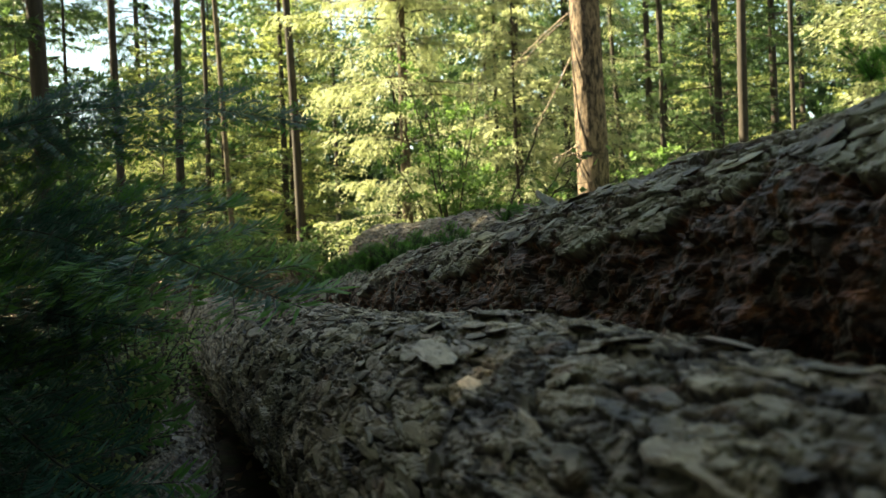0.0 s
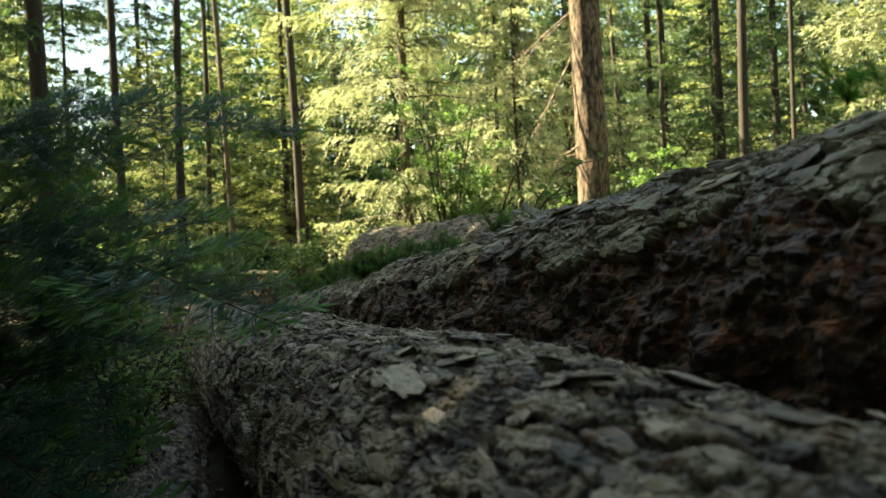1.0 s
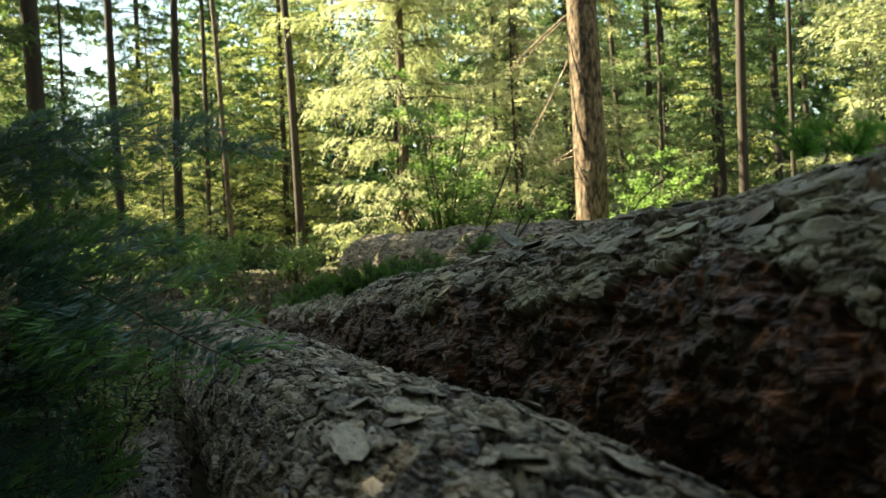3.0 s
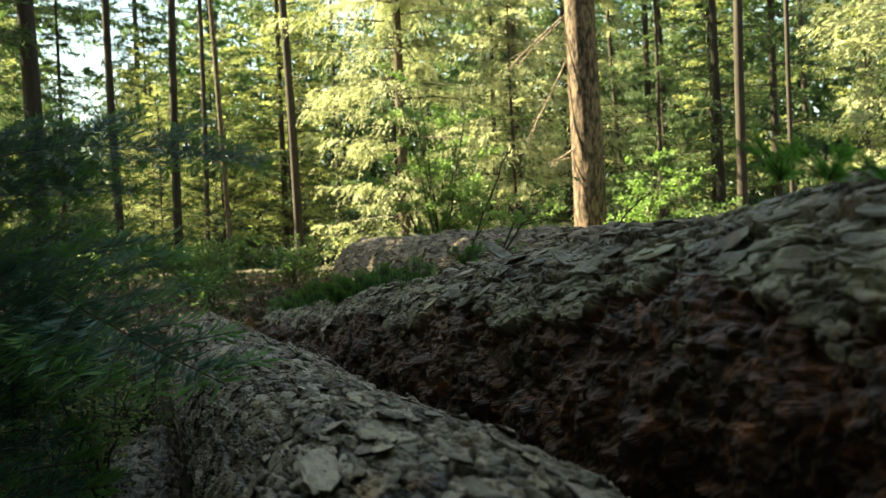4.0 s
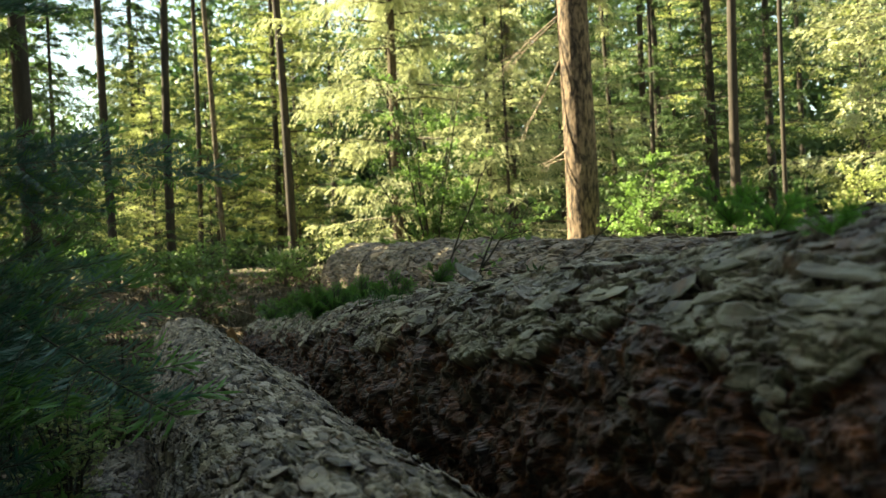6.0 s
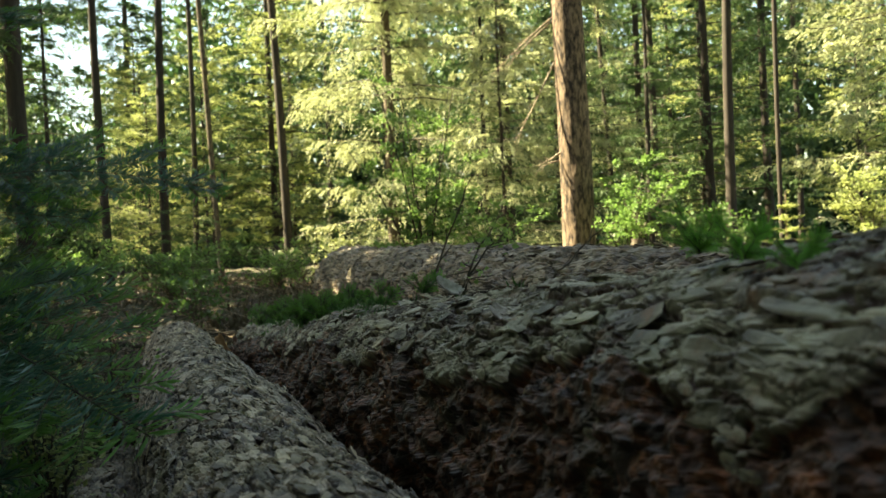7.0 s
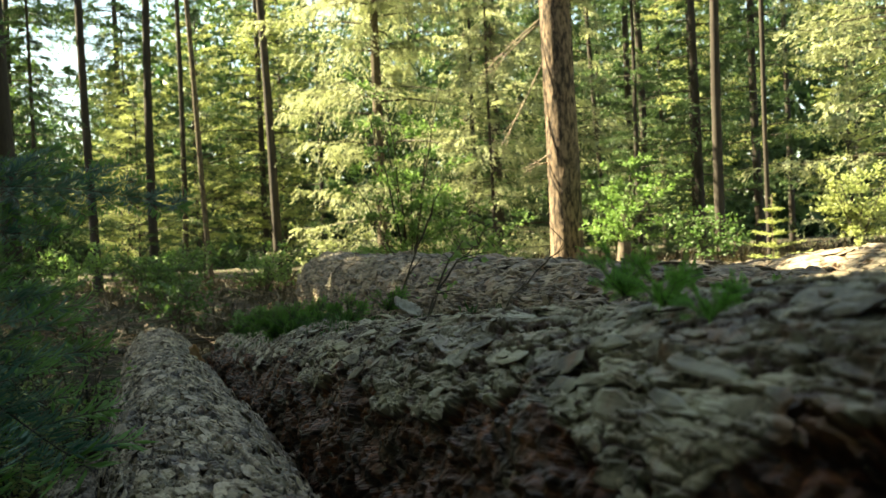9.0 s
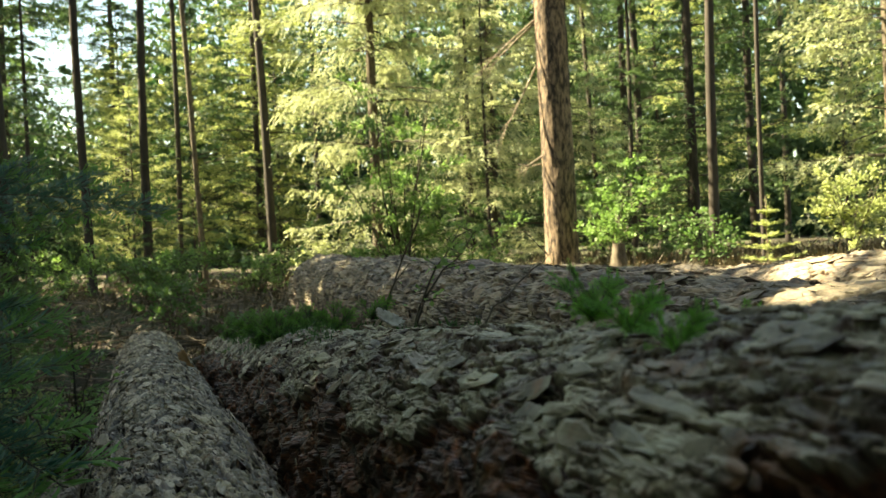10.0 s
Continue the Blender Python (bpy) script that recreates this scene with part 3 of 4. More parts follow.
def crown_meshes(name, seed, h0, h1, radius, nb, nt_, nc, cl, cw, mat, droop=0.35, hang=0.3, rise=0.1, top=0.8, base=0.55, loose=0.4):
    """A fir crown: uneven limbs that bend and lift at the tip, side twigs hanging from them, and needle clumps all round each twig."""
    rng = np.random.default_rng(seed)
    k = np.sort(rng.random(nb)) ** 0.9
    z0 = h0 + (h1 - h0) * k
    az = np.arange(nb) * 2.399 + rng.normal(0, 0.5, nb)
    ln = radius * np.minimum(base + k * 2.2, 1.0) * np.clip(1 - k, 0.04, 1) ** top * np.where(rng.random(nb) < 0.25, rng.uniform(0.3, 0.6, nb), rng.uniform(0.65, 1.2, nb))
    out = np.stack([np.cos(az), np.sin(az), np.zeros(nb)], 1)
    across = np.stack([-np.sin(az), np.cos(az), np.zeros(nb)], 1)
    sag, swing = droop * rng.uniform(0.5, 1.5, nb), rng.normal(0, 0.16, nb)

    def along(i, t):
        d = ln[i] * t
        flat = out[i] * d[..., None] + across[i] * (swing[i] * d * t)[..., None]
        flat[..., 2] = z0[i] + rise * d - sag[i] * d * t + 0.5 * sag[i] * d * t ** 4
        return flat

    limbs = []
    for i in range(nb):
        t = np.linspace(0, 1, 5)
        limbs.append(np.c_[along(np.full(5, i), t), np.linspace(0.008 + 0.005 * ln[i], 0.002, 5)])
    lv, lf = tubes(limbs, 4)
    twigs = nb * nt_
    i = np.repeat(np.arange(nb), nt_)
    t = rng.uniform(0.08, 1.0, twigs) ** 0.8
    sgn = np.where(rng.random(twigs) < 0.5, 1.0, -1.0)
    spread = rng.uniform(0.35, 1.25, twigs)
    lt = (ln[i] * 0.40 * (1.08 - t) + 0.10 * np.minimum(ln[i], 1) + 0.03) * rng.uniform(0.35, 1.15, twigs)
    way = unit(out[i] * np.cos(spread)[:, None] + across[i] * (sgn * np.sin(spread))[:, None] + rng.normal(0, 0.12, (twigs, 3)))
    fall = hang * rng.uniform(0.2, 1.7, twigs)
    root = along(i, t)
    n = np.repeat(np.arange(twigs), nc)
    u = (np.tile((np.arange(nc) + 0.5) / nc, twigs) + rng.normal(0, 0.5 / nc, len(n))).clip(0, 1)
    pos = root[n] + way[n] * (lt[n] * u)[:, None]
    pos[:, 2] -= fall[n] * lt[n] * u * u
    pos += rng.normal(0, 0.14 * cl, pos.shape)
    d = unit(way[n])
    d[:, 2] -= 2 * fall[n] * u * 0.7
    d = unit(unit(d) * 0.9 + rng.normal(0, loose, pos.shape))
    sd = unit(np.cross(d, np.array([0, 0, 1.0]) + rng.normal(0, 0.7, pos.shape)))
    v, f = blades(pos, d, sd, cl * rng.uniform(0.6, 1.3, len(n)), cw * rng.uniform(0.6, 1.3, len(n)), 0.3)
    me = mesh_from(name, np.concatenate([v, lv]), np.concatenate([f, lf + len(v)]), mat, outer=np.r_[np.repeat(np.clip(0.55 * u + 0.45 * t[n], 0, 1), 4), np.zeros(len(lv))])
    me.materials.append(TWIG_DARK)
    me.polygons.foreach_set("material_index", np.r_[np.zeros(len(f), np.int32), np.ones(len(lf), np.int32)])
    return me


def fir(label, at, h, r0, trunk_mat, crown, seed, group="forest trees", size=1.0, turn=0.0, lean=(0, 0), name="fir_tree", r1=None):
    t = thing(name, label, "tree", (at[0], at[1], float(ground_z(at[0], at[1])) - 0.05), group, turn, size)
    part("trunk", trunk_mesh(h, r0, r0 * 0.25 if r1 is None else r1, trunk_mat, seed, sides=16, rings=40, lean=lean), t)
    part("crown", crown, t)
    return t


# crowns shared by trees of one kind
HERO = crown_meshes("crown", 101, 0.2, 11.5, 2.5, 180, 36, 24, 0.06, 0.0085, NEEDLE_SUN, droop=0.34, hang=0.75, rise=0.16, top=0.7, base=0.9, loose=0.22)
FIR_A = crown_meshes("crown", 103, 0.3, 12.0, 2.4, 95, 20, 13, 0.09, 0.014, NEEDLE_SHADE, droop=0.3, hang=0.45, base=0.7)
FIR_B = crown_meshes("crown", 104, 0.6, 14.0, 2.7, 100, 20, 13, 0.10, 0.015, NEEDLE_SHADE, droop=0.35, hang=0.5, base=0.8)
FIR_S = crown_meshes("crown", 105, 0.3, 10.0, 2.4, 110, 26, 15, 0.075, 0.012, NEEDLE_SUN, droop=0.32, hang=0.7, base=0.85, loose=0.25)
SHADE_CROWN = crown_meshes("crown", 107, 3.8, 12.0, 2.9, 110, 14, 8, 0.18, 0.06, NEEDLE_SHADE, droop=0.25, hang=0.4, base=0.9, top=0.35)
HIGH = crown_meshes("crown", 106, 15.5, 20.5, 1.3, 26, 12, 8, 0.12, 0.03, NEEDLE_SHADE, droop=0.3, hang=0.4)


def place_tree(label, x, y, r, mat, kind, seed, h=20.0, size=1.0, lean=0.0, r1=None, group="forest trees", name="fir_tree"):
    """lean: metres to the side for each metre up; a leaning tree is not turned."""
    return fir(label, (x, y), h, r, mat, kind, seed, group, size, 0 if lean else (seed * 67) % 360, (lean * h, 0), name, r1)


# the tall trunk with bare snags
BIG = thing("pine_tree", "tall pine trunk with furrowed bark, sunlit on one flank", "tree", (2.32, 16.0, 0.5))
part("trunk", trunk_mesh(20, 0.25, 0.16, BARK_PINE, 7, sides=110, rings=420, lean=(-0.1, 0), relief=0.05, flare=0.10), BIG)
part("crown", HIGH, BIG)
SNAGS = [((-0.25, 0, 3.90), (-1.22, -0.1, 3.03)), ((-0.25, 0, 3.22), (-0.92, -0.1, 2.0)), ((-0.2, 0, 1.72), (-0.56, -0.15, 1.60)),
         ((-0.2, -0.05, 1.86), (-0.64, -0.2, 1.64)), ((-0.25, 0, 3.85), (-1.05, 0.1, 3.12))]
for n, (a, b) in enumerate(SNAGS):
    a, b = np.array(a), np.array(b)
    t = np.linspace(0, 1, 9)[:, None]
    path = a + (b - a) * t + np.array([0, 0, -0.12]) * t * (1 - t) * (1 if n % 2 else -1)
    paths = [np.c_[path, np.linspace(0.016, 0.004, 9)]]
    for q in (3, 5, 6):
        s = path[q]
        e = s + (b - a) * 0.28 + np.array([0.03 * (-1) ** q, 0.05, -0.1 * (-1) ** q])
        paths.append(np.c_[np.linspace(s, e, 4), np.linspace(0.006, 0.002, 4)])
    v, f = tubes(paths, 5)
    part("dead_branch", mesh_from("dead_branch", v, f, TWIG, True), BIG, "bare pale dead branch")

# trunks that stand out
place_tree("dark fir trunk with a high crown", -5.66, 15.0, 0.142, BARK_DARK, HIGH, 1, lean=-0.022)
place_tree("thin dark fir trunk with a high crown", -5.58, 18.3, 0.08, BARK_DARK, HIGH, 2, lean=-0.019)
place_tree("thin dark fir trunk with a high crown", -4.60, 18.4, 0.08, BARK_DARK, HIGH, 3, lean=0.008)
place_tree("slender brown fir trunk beside young beeches", -4.07, 20.5, 0.055, BARK_TRUNK, HIGH, 4, lean=-0.051, r1=0.03)
place_tree("fir trunk in hazy light between shaded firs", -2.81, 21.0, 0.095, BARK_DARK, HIGH, 5, lean=-0.035)
place_tree("thin dark fir trunk near the tall pine", 4.33, 20.0, 0.076, BARK_DARK, HIGH, 6, lean=-0.006)
place_tree("thin dark fir trunk near the tall pine", 3.54, 20.0, 0.043, BARK_DARK, HIGH, 8, lean=-0.036, r1=0.03)
place_tree("grey upright fir trunk with a high crown", 4.65, 16.0, 0.08, BARK_DARK, HIGH, 9, lean=0.019)
place_tree("very thin dark trunk with a high crown", 4.98, 14.6, 0.034, BARK_DARK, HIGH, 10, lean=0.001, r1=0.025)
place_tree("small trunk in the shaded wood", -4.95, 22.0, 0.06, BARK_DARK, HIGH, 12, lean=0.01)

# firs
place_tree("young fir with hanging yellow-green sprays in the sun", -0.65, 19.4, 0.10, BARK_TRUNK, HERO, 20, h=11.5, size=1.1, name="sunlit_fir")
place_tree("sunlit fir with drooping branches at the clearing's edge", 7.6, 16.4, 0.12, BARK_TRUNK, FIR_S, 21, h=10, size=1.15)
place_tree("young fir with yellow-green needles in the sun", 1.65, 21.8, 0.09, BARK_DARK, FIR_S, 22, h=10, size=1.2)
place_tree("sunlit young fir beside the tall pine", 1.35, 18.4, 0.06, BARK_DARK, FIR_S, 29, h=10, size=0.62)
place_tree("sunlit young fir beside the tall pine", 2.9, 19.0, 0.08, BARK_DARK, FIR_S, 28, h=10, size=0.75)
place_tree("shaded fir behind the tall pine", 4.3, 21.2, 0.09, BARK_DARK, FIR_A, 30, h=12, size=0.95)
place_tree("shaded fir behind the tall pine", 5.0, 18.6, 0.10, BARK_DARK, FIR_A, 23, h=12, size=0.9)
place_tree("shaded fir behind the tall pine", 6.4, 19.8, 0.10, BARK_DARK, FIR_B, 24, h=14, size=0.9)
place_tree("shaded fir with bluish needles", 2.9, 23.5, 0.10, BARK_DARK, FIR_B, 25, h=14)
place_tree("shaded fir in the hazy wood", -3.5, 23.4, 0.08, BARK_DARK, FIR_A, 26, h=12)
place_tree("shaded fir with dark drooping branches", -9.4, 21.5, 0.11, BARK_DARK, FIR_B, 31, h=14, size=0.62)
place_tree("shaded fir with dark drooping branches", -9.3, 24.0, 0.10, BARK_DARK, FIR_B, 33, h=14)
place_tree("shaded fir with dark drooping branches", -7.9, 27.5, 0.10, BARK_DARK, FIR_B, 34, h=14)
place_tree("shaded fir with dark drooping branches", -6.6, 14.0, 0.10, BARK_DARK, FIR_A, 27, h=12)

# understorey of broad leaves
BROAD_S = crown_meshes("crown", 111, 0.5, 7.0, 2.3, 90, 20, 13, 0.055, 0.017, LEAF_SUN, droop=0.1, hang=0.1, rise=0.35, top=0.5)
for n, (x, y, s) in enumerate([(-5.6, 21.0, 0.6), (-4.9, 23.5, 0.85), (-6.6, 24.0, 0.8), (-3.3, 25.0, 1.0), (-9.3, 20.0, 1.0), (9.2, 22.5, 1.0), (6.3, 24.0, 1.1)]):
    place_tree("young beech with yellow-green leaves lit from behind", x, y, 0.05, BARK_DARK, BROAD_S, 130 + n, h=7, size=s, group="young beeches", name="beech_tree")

# woods further back and around
rng = np.random.default_rng(77)
kinds = [(FIR_A, 12), (FIR_B, 14), (FIR_A, 12), (FIR_B, 14)]
for y, step in [(25, 2.5), (30.5, 3.0)]:
    x = -0.5 * y - 1 + rng.uniform(0, 2)
    while x < 0.5 * y + 2:
        k, h = kinds[rng.integers(4)]
        yy, size = y + rng.uniform(-1.8, 1.8), rng.uniform(0.7, 1.15)
        if x < -0.12 * y:
            k, h, size = (BROAD_S, 7, size * 0.9) if rng.random() < 0.4 else (k, h, size * 0.62)
        if -0.40 < x / yy < -0.29:
            size *= 0.9
        place_tree("fir in the woods behind the clearing", x, yy, 0.07, BARK_DARK, k, 200 + int(rng.integers(900)), h=h, size=size, group="woods")
        x += step * rng.uniform(0.75, 1.3)


def thicket():
    """Unseen wall of leaf blades added at the sides and back to block skylight."""
    rng = np.random.default_rng(19)
    n = 26000
    a = rng.uniform(radians(150), radians(395), n)
    r = rng.uniform(0, 3, n)
    x, y = 1.0 + np.cos(a) * (8.2 + r), 2.5 + np.sin(a) * (8.0 + r)
    z = rng.random(n) * (5.5 + 1.5 * np.sin(a * 9)) - 0.3
    way = unit(rng.normal(0, 1, (n, 3)) + [0, 0, -0.5])
    sd = unit(np.cross(way, rng.normal(0, 1, (n, 3))))
    v, f = blades(np.stack([x, y, z], 1), way, sd, rng.uniform(0.3, 0.7, n), 0.12, 0.3)
    tagged(new("thicket", mesh_from("thicket", v, f, NEEDLE_SHADE)), "unseen wall of dark foliage added round the logs to block light", "thicket", kind="stuff")


thicket()
# Unseen firs added to keep sun and sky off the logs and trunks.
for n, (x, y, k) in enumerate([(-7.0, -1.2, 1), (-6.9, 0.8, 1), (-7.1, 2.7, 1.1), (-6.9, 4.5, 1.1), (-7.1, 6.3, 0.9), (-7.3, 8.1, 0.9), (-7.6, 9.9, 1), (-8.3, 12.2, 1), (-9.3, 1.8, 1), (-9.2, 3.6, 1), (-9.2, 5.4, 1),
                               (-9.3, 7.2, 1), (-9.4, 9.0, 1), (-9.9, 16.0, 1), (-10.4, 18.6, 1), (5.4, -2.4, 1.5), (7.6, 2.0, 1.5), (8.2, 6.0, 1.5), (9.4, 10.0, 1.5), (10.8, 14.0, 1.5), (0.6, -4.2, 1.5), (-2.4, -4.0, 1.5),
                               (3.4, -4.2, 1.5), (-4.8, -2.2, 1.2), (2.0, -6.6, 1.6), (-1.0, -6.6, 1.6), (-14.0, 30.5, 1.5)]):
    place_tree("unseen fir with a broad crown, added to block sun and sky", x, y, 0.12, BARK_DARK, SHADE_CROWN, 160 + n, h=12.2, size=k, group="woods")
# The first four are unseen, added to darken the grey log's left flank.
for n, (x, y, k) in enumerate([(-1.95, 1.9, 0.27), (-1.75, 0.5, 0.25), (-2.3, 3.0, 0.25), (-1.9, -0.8, 0.27), (-4.7, 10.4, 0.3), (-6.0, 16.8, 0.5), (-4.6, 18.6, 0.4), (3.6, 16.8, 0.5), (5.4, 20.6, 0.6), (1.1, 19.8, 0.6)]):
    place_tree("small shaded fir with branches to the ground", x, y, 0.1, BARK_DARK, FIR_A, 90 + n, h=12, size=k, group="small firs")


def far_woods():
    """The closed wall of foliage at the back of the wood."""
    rng = np.random.default_rng(15)
    n = 80000
    x = rng.uniform(-32, 34, n)
    tall = 9.0 + 2.0 * wavy(rng, x, x * 0, 7) + 3.0 * smooth_step(x, -16, 4)
    tall = tall * (1 - 0.45 * np.exp(-((x + 13.8) / 1.8) ** 2))
    z = rng.random(n) ** 0.9 * tall
    y = 37 + rng.uniform(0, 8, n)
    way = unit(rng.normal(0, 1, (n, 3)) + [0, 0, -0.5])
    sd = unit(np.cross(way, rng.normal(0, 1, (n, 3))))
    v, f = blades(np.stack([x, y, z + ground_z(x, y)], 1), way, sd, (0.95 - 0.65 * z / tall) * rng.uniform(0.6, 1.2, n), 0.18 - 0.12 * z / tall, 0.3)
    tagged(new("far_woods", mesh_from("far_woods", v, f, NEEDLE_SHADE)), "dense shaded green wood in the distance", "woods", kind="stuff")


far_woods()


# ---- fir boughs close by ----
def bough_meshes(seed, length, outer=NEEDLE_TIP, old=NEEDLE_DARK, gap=0.0052, fine=1.0):
    """A flat fir bough along x: wood, older needles, and the fresh shoots at the tips."""
    rng = np.random.default_rng(seed)
    t = np.linspace(0, 1, 14)
    main = np.c_[t * length, 0.05 * length * np.sin(t * 4 + seed), 0.16 * length * t - 0.24 * length * t * t, np.linspace(0.0042, 0.0012, 14)]
    paths = [main]
    for k in np.arange(0.12, 0.98, 0.09 / length):
        p = np.array([np.interp(k, t, main[:, n]) for n in range(3)])
        for s in (1, -1):
            lt = (0.30 * length * (1 - k) ** 0.8 + 0.04) * rng.uniform(0.6, 1.1)
            a = radians(rng.uniform(42, 60)) * s
            d = np.array([math.cos(a), math.sin(a), rng.uniform(-0.22, 0.06)])
            q = np.linspace(0, 1, 6)[:, None]
            pts = p + d * lt * q + np.array([0.12 * lt, 0, -0.10 * lt]) * q * q
            paths.append(np.c_[pts, np.linspace(0.0018, 0.0008, 6)])
            if lt > 0.16:
                for j, kk in enumerate(np.arange(0.3, 0.95, 0.10 / lt)):
                    o = p + d * lt * kk + np.array([0.12 * lt, 0, -0.10 * lt]) * kk * kk
                    l2 = 0.34 * lt * (1 - kk) + 0.03
                    a2 = a + radians(48) * (1 if j % 2 else -1)
                    d2 = np.array([math.cos(a2), math.sin(a2), rng.uniform(-0.25, 0.1)])
                    paths.append(np.c_[o + d2 * l2 * np.linspace(0, 1, 3)[:, None], np.linspace(0.0012, 0.0007, 3)])
    wv, wf = tubes(paths, 3)
    pos, way, side, tip = [], [], [], []
    for p in paths:
        d = np.diff(p[:, :3], axis=0)
        ln = np.linalg.norm(d, axis=1)
        total = ln.sum()
        m = max(4, int(total / gap))
        at = np.linspace(0.02 if total < 1 else 0.2, 1, m)
        cum = np.r_[0, np.cumsum(ln)] / total
        c = np.stack([np.interp(at, cum, p[:, n]) for n in range(3)], 1)
        dd = unit(np.gradient(c, axis=0))
        for s in (1, -1):
            ac = np.cross(dd, [0, 0, 1.0]) * s
            w = unit(dd * 0.75 + ac + rng.normal(0, 0.18, c.shape) + np.array([0, 0, 0.2]))
            pos.append(c), way.append(w), side.append(unit(np.cross(w, [0, 0, 1.0] + rng.normal(0, 0.25, c.shape))))
            tip.append((1 - at) * total < 0.045)
    pos, way, side, tip = map(np.concatenate, (pos, way, side, tip))
    ln = rng.uniform(0.026, 0.037, len(pos)) * fine
    v1, f1 = blades(pos[~tip], way[~tip], side[~tip], ln[~tip], 0.0019 * fine, 0.2)
    v2, f2 = blades(pos[tip], way[tip], side[tip], ln[tip], 0.0022 * fine, 0.2)
    me = mesh_from("needles", np.concatenate([v1, v2]), np.concatenate([f1, f2 + len(v1)]), old)
    me.materials.append(outer)
    me.polygons.foreach_set("material_index", np.r_[np.zeros(len(f1), np.int32), np.ones(len(f2), np.int32)])
    return (mesh_from("bough", wv, wf, TWIG_DARK, True), me, None, length)


def add_bough(parent, kind, root, tip, roll=0.0, name="bough"):
    root, tip = Vector(root), Vector(tip)
    x = (tip - root).normalized()
    y = Vector((0, 0, 1)).cross(x).normalized()
    m = Matrix((x, y, x.cross(y))).transposed().to_4x4()
    s = (tip - root).length / kind[3]
    b = part(name, kind[0], parent, "", Matrix.Translation(root) @ m @ Matrix.Rotation(roll, 4, "X") @ Matrix.Scale(s, 4))
    part("needles", kind[1], b)
    return b


BOUGHS = [bough_meshes(301, 1.7, gap=0.0048, fine=1.5), bough_meshes(302, 1.5, gap=0.0048, fine=1.5), bough_meshes(303, 1.2, gap=0.0048, fine=1.5)]
SOFT = [bough_meshes(311, 1.1, NEEDLE_TIP, NEEDLE_SHADE, 0.006), bough_meshes(312, 0.9, LEAF, NEEDLE_TIP, 0.006)]
FX, FY = -2.35, 4.5
NEAR_FIR = thing("young_fir", "young fir with dark bluish needles and fresh green tips", "tree", (FX, FY, -0.32))
part("trunk", trunk_mesh(3.6, 0.05, 0.012, BARK_DARK, 31, sides=12, rings=30), NEAR_FIR)
rng = np.random.default_rng(5)
TIPS = [(-0.55, 4.3, 1.40), (-0.36, 2.7, 0.83), (-0.69, 2.6, 0.25), (-1.0, 3.7, 1.95), (-1.5, 3.4, 2.3), (-0.95, 3.6, 0.62),
        (-0.95, 3.0, 0.80), (-1.02, 4.2, 1.30), (-1.35, 3.0, 0.75), (-1.2, 3.5, 0.92), (-1.4, 3.1, 0.35), (-1.5, 3.3, 1.85)]
for n, (x, y, z) in enumerate(TIPS):
    add_bough(NEAR_FIR, BOUGHS[n % 3], (0, 0, z + 0.32 - rng.uniform(-0.05, 0.25)), (x - FX, y - FY, z + 0.32), rng.uniform(0.3, 0.8))
for n in range(4):
    a, z = rng.uniform(1.7, 5.2), rng.uniform(0.3, 3.2)
    add_bough(NEAR_FIR, BOUGHS[n % 3], (0, 0, z), (1.1 * math.cos(a) * (1.1 - z / 4), 1.1 * math.sin(a) * (1.1 - z / 4), z + 0.05), 0)

for n, (sx, sy, count) in enumerate([(-1.85, 5.1, 15), (-2.35, 6.3, 13), (-1.85, 6.9, 11), (-1.95, 4.3, 13), (-2.7, 8.0, 12)]):
    sap = thing("fir_seedling", "low seedling with soft light green sprays", "seedling", (sx, sy, -0.32), "green undergrowth")
    part("stem", trunk_mesh(0.95, 0.014, 0.004, BARK_DARK, 70 + n, sides=8, rings=12), sap)
    for k in range(count):
        a, z = k * 2.4 + n, 0.10 + 0.75 * k / count
        l = 0.62 - 0.35 * k / count
        add_bough(sap, SOFT[k % 2], (0, 0, z), (l * math.cos(a), l * math.sin(a), z + 0.06), 0.5 * math.cos(a))


# dense low firs that darken the ground beside the grey log
YOUNG = crown_meshes("crown", 120, 0.06, 2.7, 0.85, 80, 16, 16, 0.032, 0.0075, NEEDLE_DEEP, droop=0.25, hang=0.35, rise=0.15, base=0.85, top=0.7)
for n, (x, y, k) in enumerate([(-1.75, 3.55, 0.5), (-2.15, 4.55, 0.6), (-2.1, 5.75, 0.5), (-2.8, 5.4, 0.7), (-2.6, 7.2, 0.5), (-1.65, 2.75, 0.42), (-1.45, 3.95, 0.42), (-1.62, 5.05, 0.42), (-1.32, 2.9, 0.38), (-1.12, 2.2, 0.34)]):
    place_tree("dense young fir with dark needles down to the ground", x, y, 0.02, BARK_DARK, YOUNG, 140 + n, h=2.72, size=k, group="small firs", name="young_fir")


